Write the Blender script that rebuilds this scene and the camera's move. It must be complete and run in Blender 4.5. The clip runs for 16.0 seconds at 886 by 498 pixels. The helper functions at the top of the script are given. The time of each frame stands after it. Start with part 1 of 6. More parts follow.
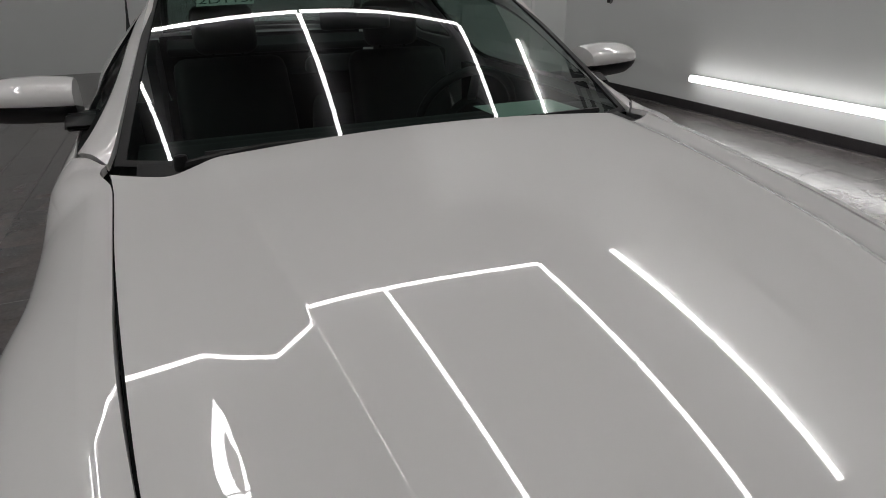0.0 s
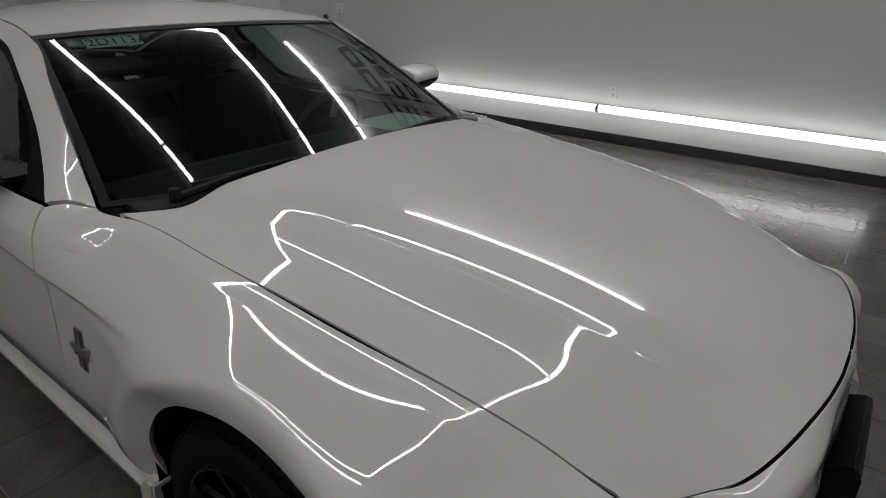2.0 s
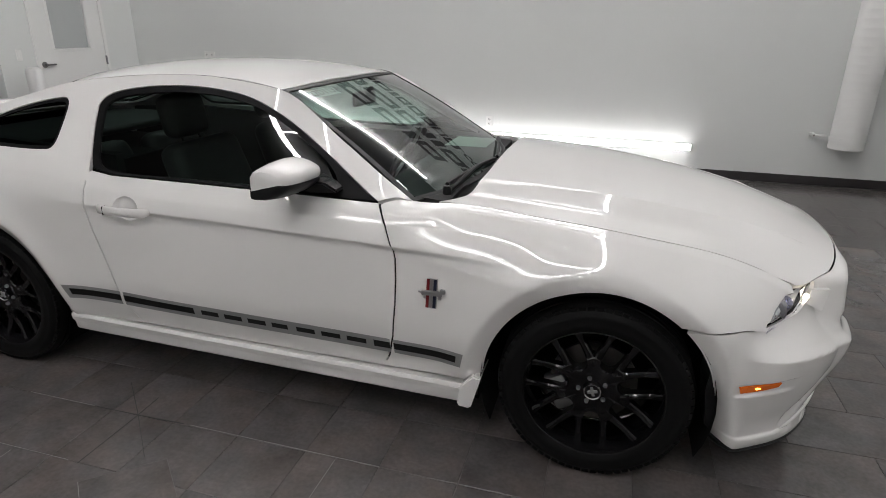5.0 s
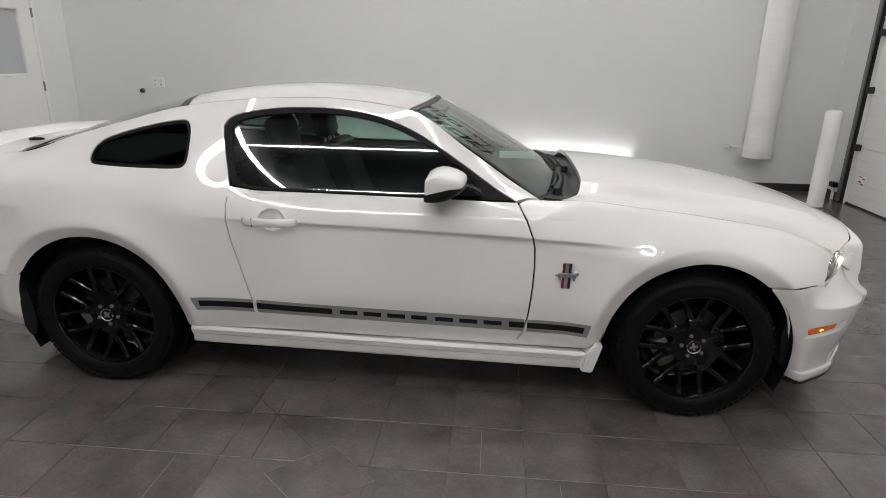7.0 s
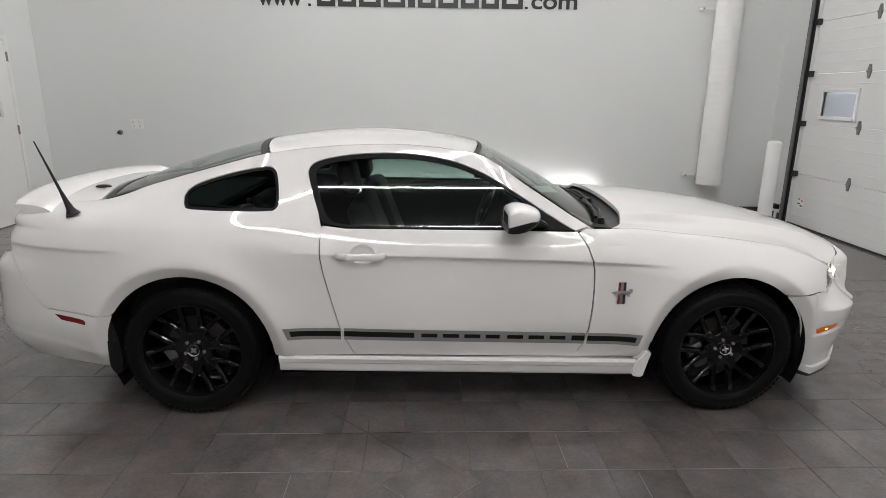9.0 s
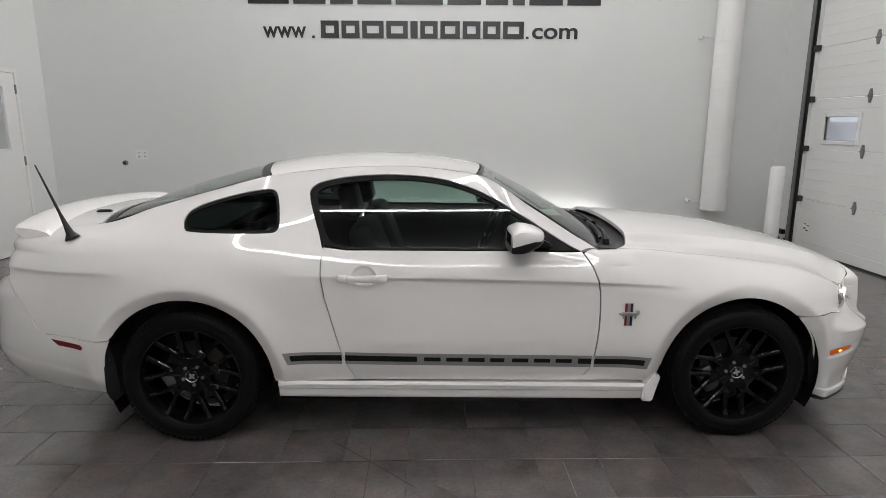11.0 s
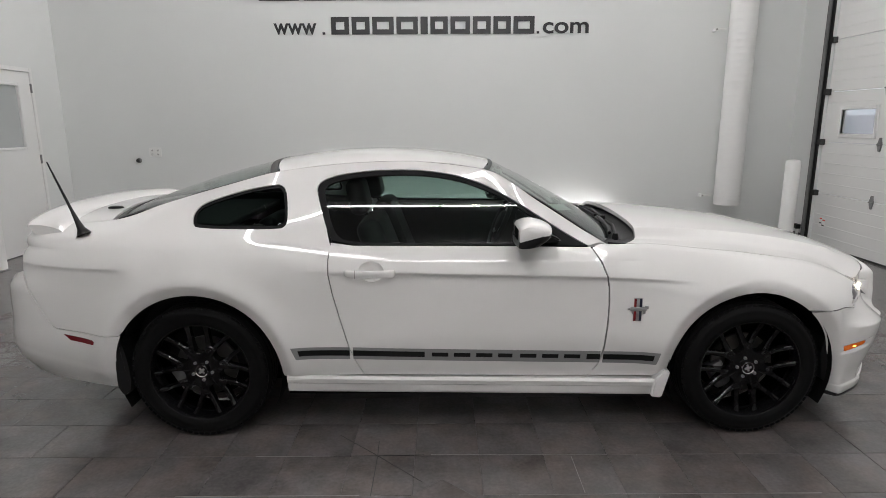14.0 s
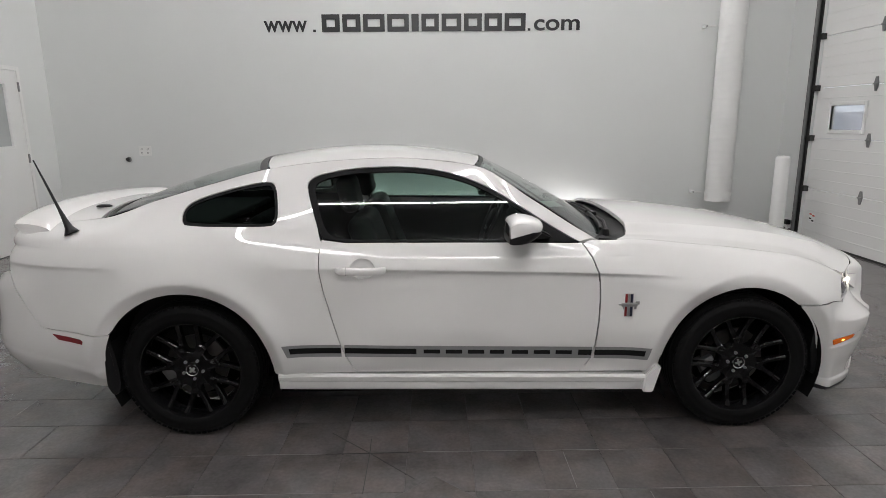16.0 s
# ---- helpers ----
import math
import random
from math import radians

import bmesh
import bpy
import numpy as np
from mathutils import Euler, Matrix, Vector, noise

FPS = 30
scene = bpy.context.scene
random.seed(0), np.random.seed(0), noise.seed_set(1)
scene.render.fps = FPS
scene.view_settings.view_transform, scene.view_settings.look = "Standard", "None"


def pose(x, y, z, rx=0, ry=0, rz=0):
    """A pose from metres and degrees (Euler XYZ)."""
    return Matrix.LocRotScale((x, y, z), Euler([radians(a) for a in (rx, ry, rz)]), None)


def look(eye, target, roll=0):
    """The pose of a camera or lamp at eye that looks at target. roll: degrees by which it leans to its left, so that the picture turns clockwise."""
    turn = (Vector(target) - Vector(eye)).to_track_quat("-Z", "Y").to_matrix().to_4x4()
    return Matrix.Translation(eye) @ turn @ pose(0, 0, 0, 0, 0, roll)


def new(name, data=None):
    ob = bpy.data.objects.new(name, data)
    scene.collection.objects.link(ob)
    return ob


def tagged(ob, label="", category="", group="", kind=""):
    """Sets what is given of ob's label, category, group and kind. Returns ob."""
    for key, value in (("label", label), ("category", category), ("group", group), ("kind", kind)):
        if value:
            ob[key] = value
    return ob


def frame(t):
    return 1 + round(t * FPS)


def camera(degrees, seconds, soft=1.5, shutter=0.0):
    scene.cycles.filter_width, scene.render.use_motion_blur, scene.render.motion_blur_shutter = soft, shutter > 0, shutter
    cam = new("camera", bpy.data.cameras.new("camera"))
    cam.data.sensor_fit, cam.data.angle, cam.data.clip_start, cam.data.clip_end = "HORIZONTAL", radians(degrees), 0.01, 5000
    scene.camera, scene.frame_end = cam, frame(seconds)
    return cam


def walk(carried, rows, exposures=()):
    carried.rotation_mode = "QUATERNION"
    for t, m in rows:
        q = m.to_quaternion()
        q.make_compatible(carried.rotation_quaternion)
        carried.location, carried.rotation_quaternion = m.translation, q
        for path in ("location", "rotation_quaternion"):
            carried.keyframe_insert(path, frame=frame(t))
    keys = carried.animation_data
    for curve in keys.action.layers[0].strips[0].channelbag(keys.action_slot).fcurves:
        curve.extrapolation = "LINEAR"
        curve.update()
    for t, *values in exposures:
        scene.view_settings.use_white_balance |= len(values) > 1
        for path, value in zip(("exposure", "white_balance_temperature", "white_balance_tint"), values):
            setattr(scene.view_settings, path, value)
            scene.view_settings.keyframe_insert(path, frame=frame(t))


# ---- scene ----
cam = camera(73.8, 16.0, soft=0.8)
PATH = [
    (0, (2.207, -0.564, 1.354), (0.535, 0.145, 0.515), -0.6),
    (0.3, (2.238, -0.673, 1.367), (0.682, 0.258, 0.525), -0.8),
    (0.5, (2.228, -0.761, 1.388), (0.769, 0.309, 0.536), -0.4),
    (0.9, (2.239, -0.913, 1.427), (0.906, 0.31, 0.575), 0.0),
    (1, (2.253, -0.958, 1.436), (0.944, 0.291, 0.584), -0.2),
    (1.5, (2.256, -1.183, 1.472), (1.056, 0.176, 0.628), 0.2),
    (2, (2.17, -1.334, 1.471), (1.065, 0.118, 0.652), 0.7),
    (2.5, (2.062, -1.515, 1.454), (1.059, 0.023, 0.661), 0.5),
    (3, (1.986, -1.77, 1.45), (1.082, -0.166, 0.668), 0.5),
    (3.5, (1.914, -2.073, 1.496), (1.087, -0.424, 0.724), 0.5),
    (4, (1.76, -2.271, 1.509), (1.022, -0.573, 0.755), 0.7),
    (4.5, (1.537, -2.471, 1.517), (0.925, -0.707, 0.801), 0.8),
    (5, (1.33, -2.741, 1.544), (0.82, -0.936, 0.849), 0.8),
    (5.2, (1.234, -2.826, 1.56), (0.768, -1.008, 0.868), 0.9),
    (7.3, (0.317, -3.341, 1.535), (0.213, -1.439, 0.927), 0.9),
    (7.5, (0.233, -3.364, 1.548), (0.166, -1.459, 0.941), 0.8),
    (8, (0.054, -3.444, 1.568), (0.056, -1.535, 0.972), 0.8),
    (8.5, (-0.109, -3.568, 1.596), (-0.066, -1.651, 1.029), 0.7),
    (9, (-0.193, -3.646, 1.614), (-0.134, -1.713, 1.102), 0.6),
    (9.5, (-0.214, -3.656, 1.614), (-0.141, -1.705, 1.18), 0.5),
    (12, (-0.164, -3.595, 1.529), (-0.141, -1.637, 1.121), -0.1),
    (12.5, (-0.162, -3.602, 1.53), (-0.143, -1.646, 1.113), -0.1),
    (13, (-0.159, -3.617, 1.55), (-0.144, -1.661, 1.131), -0.2),
    (13.5, (-0.16, -3.616, 1.555), (-0.15, -1.661, 1.134), -0.2),
    (14, (-0.159, -3.613, 1.551), (-0.157, -1.658, 1.13), -0.3),
    (14.5, (-0.15, -3.607, 1.55), (-0.153, -1.652, 1.128), -0.4),
    (15, (-0.141, -3.609, 1.55), (-0.134, -1.654, 1.125), -0.4),
    (15.5, (-0.138, -3.607, 1.548), (-0.12, -1.652, 1.123), -0.5),
    (16, (-0.149, -3.61, 1.543), (-0.124, -1.657, 1.116), -0.5),
]
EXPOSURE = ((0.0, -1.12), (0.3, -1.27), (0.6, -1.44), (1.0, -1.42), (2.0, -1.45), (2.5, -1.42), (3.0, -1.0), (3.5, -0.65), (4.2, -0.52), (4.6, -0.42), (5.0, -0.27), (7.5, -0.06), (9.0, 0.0), (9.5, -0.12), (12.0, -0.12), (16.0, -0.11))
walk(cam, [(t, look(e, g, r)) for t, e, g, r in PATH], exposures=EXPOSURE)

# ---------------------------------------------------------------- world and large lights
world = bpy.data.worlds.new("world")
scene.world = world
world.use_nodes = True
wb = world.node_tree.nodes["Background"]
wb.inputs[0].default_value = (0.86, 0.92, 1.0, 1)
wb.inputs[1].default_value = 1.0

TUBE_CEIL = 35.5      # ceiling tubes
TUBE_WALL = 14.0      # wall tubes


# ---------------------------------------------------------------- materials
def mat(name, base=(0.5, 0.5, 0.5), rough=0.5, metal=0.0, coat=0.0, spec=0.5, emit=None, power=0.0,
        var=0.0, scale=8.0, bump=0.0, bscale=60.0, rvar=0.0, coat_rough=0.03, rand=0.0):
    m = bpy.data.materials.new(name)
    m.use_nodes = True
    nt = m.node_tree
    n, l = nt.nodes, nt.links
    b = n["Principled BSDF"]
    b.inputs["Base Color"].default_value = (*base, 1)
    b.inputs["Roughness"].default_value = rough
    b.inputs["Metallic"].default_value = metal
    b.inputs["Coat Weight"].default_value = coat
    b.inputs["Coat Roughness"].default_value = coat_rough
    b.inputs["Specular IOR Level"].default_value = spec
    if emit:
        b.inputs["Emission Color"].default_value = (*emit, 1)
        b.inputs["Emission Strength"].default_value = power
    tc = n.new("ShaderNodeTexCoord")
    if var or rvar:
        a = n.new("ShaderNodeTexNoise")
        a.inputs["Scale"].default_value = scale
        a.inputs["Detail"].default_value = 6
        a.inputs["Roughness"].default_value = 0.6
        l.new(tc.outputs["Object"], a.inputs["Vector"])
        if var:
            mx = n.new("ShaderNodeMix")
            mx.data_type = "RGBA"
            mx.inputs[6].default_value = (*[c * (1 - var) for c in base], 1)
            mx.inputs[7].default_value = (*[min(1, c * (1 + var)) for c in base], 1)
            l.new(a.outputs["Fac"], mx.inputs[0])
            out = mx.outputs[2]
            if rand:
                oi = n.new("ShaderNodeObjectInfo")
                mr = n.new("ShaderNodeMapRange")
                mr.inputs[3].default_value, mr.inputs[4].default_value = 1 - rand, 1 + rand
                l.new(oi.outputs["Random"], mr.inputs[0])
                hs = n.new("ShaderNodeHueSaturation")
                l.new(mr.outputs[0], hs.inputs["Value"])
                l.new(out, hs.inputs["Color"])
                out = hs.outputs[0]
            l.new(out, b.inputs["Base Color"])
        if rvar:
            mr = n.new("ShaderNodeMapRange")
            mr.inputs[1].default_value, mr.inputs[2].default_value = 0.3, 0.7
            mr.inputs[3].default_value, mr.inputs[4].default_value = rough - rvar, rough + rvar
            l.new(a.outputs["Fac"], mr.inputs[0])
            l.new(mr.outputs[0], b.inputs["Roughness"])
    if bump:
        c = n.new("ShaderNodeTexNoise")
        c.inputs["Scale"].default_value = bscale
        c.inputs["Detail"].default_value = 4
        l.new(tc.outputs["Object"], c.inputs["Vector"])
        bp = n.new("ShaderNodeBump")
        bp.inputs["Strength"].default_value = bump
        bp.inputs["Distance"].default_value = 0.002
        l.new(c.outputs["Fac"], bp.inputs["Height"])
        l.new(bp.outputs[0], b.inputs["Normal"])
    return m


def glass(name, tint, gloss=1.0, mirror=0.08):
    """A thin pane: tinted, with a gloss that grows towards grazing; mirror: its share seen straight on."""
    m = bpy.data.materials.new(name)
    m.use_nodes = True
    nt = m.node_tree
    n, l = nt.nodes, nt.links
    n.remove(n["Principled BSDF"])
    t, g, f, mx = (n.new("ShaderNodeBsdfTransparent"), n.new("ShaderNodeBsdfGlossy"), n.new("ShaderNodeLayerWeight"), n.new("ShaderNodeMixShader"))
    t.inputs[0].default_value = (*tint, 1)
    g.inputs[0].default_value = (gloss, gloss, gloss, 1)
    g.inputs["Roughness"].default_value = 0.012
    f.inputs["Blend"].default_value = 0.5
    p, s = n.new("ShaderNodeMath"), n.new("ShaderNodeMath")
    p.operation, s.operation = "POWER", "MULTIPLY_ADD"
    p.inputs[1].default_value = 5
    s.inputs[1].default_value, s.inputs[2].default_value = 1 - mirror, mirror
    l.new(f.outputs["Facing"], p.inputs[0])
    l.new(p.outputs[0], s.inputs[0])
    l.new(s.outputs[0], mx.inputs[0])
    l.new(t.outputs[0], mx.inputs[1])
    l.new(g.outputs[0], mx.inputs[2])
    l.new(mx.outputs[0], n["Material Output"].inputs[0])
    return m


M_PAINT = mat("white_car_paint", (0.77, 0.755, 0.745), 0.5, coat=1.0, coat_rough=0.004, spec=0.15)
M_PAINT.node_tree.nodes["Principled BSDF"].inputs["Coat IOR"].default_value = 1.95
M_WALL = mat("painted_wall", (0.690, 0.703, 0.695), 0.7, var=0.025, scale=1.2, bump=0.25, bscale=120, spec=0.25)
M_CEIL = mat("dark_ceiling_paint", (0.05, 0.05, 0.052), 0.85, var=0.3, scale=1.5)
M_BASE = mat("black_rubber_baseboard", (0.030, 0.027, 0.028), 0.38, var=0.3, scale=6)
def tile_material():
    """Slate-like tile: clouds across the floor, a shade for each tile, fine pits."""
    m = mat("slate_grey_floor_tile", (0.08, 0.075, 0.074), 0.3, spec=0.85)
    n, l = m.node_tree.nodes, m.node_tree.links
    p = n["Principled BSDF"]
    geo, oi = n.new("ShaderNodeNewGeometry"), n.new("ShaderNodeObjectInfo")
    add = n.new("ShaderNodeVectorMath")
    mul = n.new("ShaderNodeMath")
    mul.operation = "MULTIPLY"
    mul.inputs[1].default_value = 40
    l.new(oi.outputs["Random"], mul.inputs[0])
    l.new(geo.outputs["Position"], add.inputs[0])
    l.new(mul.outputs[0], add.inputs[1])
    big, fine = n.new("ShaderNodeTexNoise"), n.new("ShaderNodeTexNoise")
    big.inputs["Scale"].default_value, big.inputs["Detail"].default_value, big.inputs["Roughness"].default_value = 3.2, 8, 0.66
    fine.inputs["Scale"].default_value, fine.inputs["Detail"].default_value = 60, 6
    l.new(add.outputs[0], big.inputs["Vector"])
    l.new(geo.outputs["Position"], fine.inputs["Vector"])
    ramp = n.new("ShaderNodeValToRGB")
    e = ramp.color_ramp.elements
    e[0].position, e[0].color = 0.28, (0.066, 0.060, 0.059, 1)
    e[1].position, e[1].color = 0.72, (0.142, 0.130, 0.126, 1)
    l.new(big.outputs["Fac"], ramp.inputs[0])
    shade = n.new("ShaderNodeMapRange")
    shade.inputs[3].default_value, shade.inputs[4].default_value = 0.95, 1.05
    l.new(oi.outputs["Random"], shade.inputs[0])
    grain = n.new("ShaderNodeMapRange")
    grain.inputs[1].default_value, grain.inputs[2].default_value = 0.3, 0.7
    grain.inputs[3].default_value, grain.inputs[4].default_value = 0.88, 1.12
    l.new(fine.outputs["Fac"], grain.inputs[0])
    both = n.new("ShaderNodeMath")
    both.operation = "MULTIPLY"
    l.new(shade.outputs[0], both.inputs[0])
    l.new(grain.outputs[0], both.inputs[1])
    hs = n.new("ShaderNodeHueSaturation")
    l.new(both.outputs[0], hs.inputs["Value"])
    l.new(ramp.outputs[0], hs.inputs["Color"])
    l.new(hs.outputs[0], p.inputs["Base Color"])
    hue = n.new("ShaderNodeTexNoise")
    hue.inputs["Scale"].default_value, hue.inputs["Detail"].default_value = 4.5, 5
    l.new(add.outputs[0], hue.inputs["Vector"])
    tone = n.new("ShaderNodeValToRGB")
    e = tone.color_ramp.elements
    e[0].position, e[0].color = 0.40, (0.975, 0.99, 1.02, 1)
    e[1].position, e[1].color = 0.64, (1.06, 0.99, 0.965, 1)
    l.new(hue.outputs["Fac"], tone.inputs[0])
    dye = n.new("ShaderNodeMix")
    dye.data_type, dye.blend_type = "RGBA", "MULTIPLY"
    dye.inputs[0].default_value = 1.0
    l.new(hs.outputs[0], dye.inputs[6])
    l.new(tone.outputs[0], dye.inputs[7])
    l.new(dye.outputs[2], p.inputs["Base Color"])
    gloss = n.new("ShaderNodeMapRange")
    gloss.inputs[1].default_value, gloss.inputs[2].default_value = 0.25, 0.75
    gloss.inputs[3].default_value, gloss.inputs[4].default_value = 0.20, 0.25
    l.new(big.outputs["Fac"], gloss.inputs[0])
    l.new(gloss.outputs[0], p.inputs["Roughness"])
    bp = n.new("ShaderNodeBump")
    bp.inputs["Strength"].default_value, bp.inputs["Distance"].default_value = 0.05, 0.002
    l.new(fine.outputs["Fac"], bp.inputs["Height"])
    l.new(bp.outputs[0], p.inputs["Normal"])
    return m


M_TILE = tile_material()
M_GROUT = mat("grey_grout", (0.078, 0.072, 0.070), 0.7, var=0.5, scale=3)
M_GROUTL = mat("worn_grout_line", (0.02, 0.018, 0.018), 0.8, var=0.3, scale=30)
M_GROUTP = mat("pale_worn_joint", (0.17, 0.16, 0.155), 0.8, var=0.4, scale=12)
M_TUBE = mat("led_tube_glow", (0.9, 0.9, 0.9), 0.4, emit=(1.0, 0.975, 0.968), power=TUBE_WALL)
M_TUBEC = mat("led_ceiling_tube_glow", (0.9, 0.9, 0.9), 0.4, emit=(1.0, 0.975, 0.968), power=TUBE_CEIL)
M_ENDCAP = mat("tube_end_cap", (0.6, 0.6, 0.6), 0.5)
M_LETTER = mat("black_vinyl_lettering", (0.012, 0.012, 0.014), 0.35)
M_WHITE = mat("white_gloss_paint", (0.76, 0.76, 0.75), 0.4, var=0.03, scale=4, bump=0.1, bscale=40)
M_DOORW = mat("white_door_paint", (0.75, 0.75, 0.74), 0.45, var=0.02, scale=3)
M_GARAGE = mat("white_garage_door_steel", (0.70, 0.70, 0.69), 0.5, var=0.03, scale=2, bump=0.2, bscale=90)
M_STEEL = mat("galvanised_steel", (0.22, 0.22, 0.22), 0.45, metal=0.8, var=0.25, scale=25)
M_DARK = mat("dark_metal", (0.03, 0.03, 0.03), 0.5, metal=0.3)
M_PLAS = mat("black_trim_plastic", (0.006, 0.006, 0.0065), 0.4, bump=0.1, bscale=500, var=0.1, scale=20, spec=0.3)
M_TRIM = mat("matt_black_trim", (0.004, 0.004, 0.0045), 0.5, spec=0.12, bump=0.1, bscale=400)
M_GLOSSB = mat("gloss_black_wheel_paint", (0.003, 0.003, 0.0035), 0.05, spec=0.3, rvar=0.02, scale=30)
M_RIMB = mat("gloss_black_rim_paint", (0.003, 0.003, 0.0035), 0.05, spec=0.5)
M_RUBBER = mat("tyre_rubber", (0.0042, 0.0042, 0.0044), 0.6, var=0.3, scale=14, bump=0.3, bscale=120, spec=0.12)
M_LINER = mat("wheel_well_liner", (0.004, 0.004, 0.004), 0.9, spec=0.1)
M_CHROME = mat("chrome", (0.7, 0.7, 0.7), 0.12, metal=1.0)
M_SILVER = mat("silver_metal", (0.42, 0.42, 0.42), 0.28, metal=1.0)
M_DISC = mat("brake_disc_steel", (0.10, 0.095, 0.09), 0.4, metal=0.9, var=0.2, scale=40)
M_GREY = mat("dark_grey_stripe_vinyl", (0.24, 0.24, 0.243), 0.4, coat=0.3)
M_BLACKV = mat("black_stripe_vinyl", (0.006, 0.006, 0.006), 0.35, coat=0.0, spec=0.2)
M_RED = mat("red_enamel", (0.20, 0.010, 0.012), 0.3, coat=0.5)
M_BLUE = mat("dark_blue_enamel", (0.006, 0.010, 0.032), 0.3, coat=0.5)
M_REDLENS = mat("red_reflector_lens", (0.16, 0.006, 0.01), 0.2, coat=1.0)
M_AMBER = mat("amber_marker_lens", (0.40, 0.075, 0.006), 0.2, coat=1.0, emit=(1.0, 0.22, 0.01), power=0.16)
M_BULB = mat("lit_amber_bulb", (1, 0.6, 0.1), 0.3, emit=(1.0, 0.5, 0.06), power=7.0)
M_HLBULB = mat("lit_parking_lamp", (1, 0.95, 0.85), 0.3, emit=(1.0, 0.86, 0.62), power=16.0)
M_GUIDE = mat("lit_lamp_guide", (0.9, 0.9, 0.88), 0.5, emit=(1.0, 0.90, 0.74), power=1.3)
M_REFLECT = mat("headlight_reflector", (0.75, 0.75, 0.76), 0.12, metal=1.0)
M_HOUSE = mat("headlight_housing", (0.42, 0.42, 0.44), 0.33, metal=0.75, var=0.2, scale=30)
M_PROJ = mat("blue_tinted_projector", (0.34, 0.34, 0.52), 0.08, metal=0.8)
M_LEATHER = mat("black_leather", (0.0045, 0.0045, 0.005), 0.55, var=0.15, scale=12, bump=0.3, bscale=150)
M_DASH = mat("black_dash_vinyl", (0.007, 0.007, 0.0075), 0.7, bump=0.3, bscale=260)
M_HEADL = mat("grey_headliner", (0.05, 0.05, 0.05), 0.95)
M_PAPER = mat("pale_green_paper", (0.55, 0.68, 0.60), 0.7)
M_INK = mat("marker_ink", (0.02, 0.05, 0.04), 0.6)
M_WS = glass("windshield_glass", (0.47, 0.57, 0.535), 1.0, 0.09)
M_SIDEG = glass("tinted_side_glass", (0.49, 0.60, 0.56), 1.0, 0.095)
M_REARG = glass("privacy_rear_glass", (0.20, 0.23, 0.22), 0.03, 0.04)
M_LENS = glass("clear_lamp_lens", (0.90, 0.91, 0.93), 1.0, 0.06)
M_PANE = mat("milky_acrylic_pane", (0.52, 0.53, 0.54), 0.2, var=0.04, scale=6)
pn, pl = M_PANE.node_tree.nodes, M_PANE.node_tree.links
clear, haze = pn.new("ShaderNodeBsdfTransparent"), pn.new("ShaderNodeMixShader")
haze.inputs[0].default_value = 0.62
pl.new(clear.outputs[0], haze.inputs[1])
pl.new(pn["Principled BSDF"].outputs[0], haze.inputs[2])
pl.new(haze.outputs[0], pn["Material Output"].inputs[0])
M_FROST = mat("frosted_door_glass", (0.42, 0.44, 0.44), 0.3, var=0.06, scale=3)
M_SNOW = mat("outdoor_snow", (0.72, 0.76, 0.82), 0.9, var=0.1, scale=0.5)
M_FARCAR = mat("far_car_paint", (0.50, 0.50, 0.56), 0.5)
M_SKY = mat("overcast_distance", (0.8, 0.85, 0.9), 0.9, emit=(0.92, 0.95, 1.0), power=0.6)
M_FARGLASS = mat("far_car_glass", (0.35, 0.4, 0.48), 0.3)
M_LABELR = mat("warning_label_red", (0.6, 0.05, 0.04), 0.6)


# ---------------------------------------------------------------- mesh helpers
def finish(ob, material, smooth=False, angle=None):
    me = ob.data
    me.materials.append(material)
    if smooth:
        me.polygons.foreach_set("use_smooth", [True] * len(me.polygons))
        if angle is not None:
            me.set_sharp_from_angle(angle=radians(angle))
    return ob


def part(name, bm, material, parent=None, label="", smooth=False, angle=35):
    me = bpy.data.meshes.new(name)
    bmesh.ops.recalc_face_normals(bm, faces=bm.faces[:])
    bm.to_mesh(me)
    bm.free()
    ob = new(name, me)
    finish(ob, material, smooth, angle)
    if parent is not None:
        ob.parent = parent
        ob.matrix_parent_inverse = Matrix.Identity(4)
    if label:
        ob["label"] = label
    return ob


def thing(name, label, category, at=(0, 0, 0), group=""):
    ob = new(name)
    ob.empty_display_size = 0.1
    ob.matrix_world = Matrix.Translation(at)
    return tagged(ob, label, category, group)


def box(bm, x0, x1, y0, y1, z0, z1, bevel=0.0, seg=2):
    r = bmesh.ops.create_cube(bm, size=1)
    vs = r["verts"]
    for v in vs:
        v.co = ((x0 + x1) / 2 + v.co.x * (x1 - x0), (y0 + y1) / 2 + v.co.y * (y1 - y0), (z0 + z1) / 2 + v.co.z * (z1 - z0))
    if bevel:
        es = list({e for v in vs for e in v.link_edges})
        bmesh.ops.bevel(bm, geom=es, offset=bevel, segments=seg, affect="EDGES", profile=0.5)
    return bm


def lathe(bm, profile, seg=48, m=None, close=False):
    """Turns (radius, height) pairs round z."""
    rings = []
    for r, h in profile:
        rings.append([bm.verts.new((r * math.cos(2 * math.pi * k / seg), r * math.sin(2 * math.pi * k / seg), h)) for k in range(seg)])
    n = len(rings)
    for i in range(n if close else n - 1):
        a, b = rings[i], rings[(i + 1) % n]
        for k in range(seg):
            bm.faces.new((a[k], a[(k + 1) % seg], b[(k + 1) % seg], b[k]))
    if not close:
        for ring in (rings[0], rings[-1]):
            if (ring[0].co.xy).length > 1e-6:
                bm.faces.new(ring)
    if m is not None:
        bmesh.ops.transform(bm, matrix=m, verts=[v for ring in rings for v in ring])
    return bm


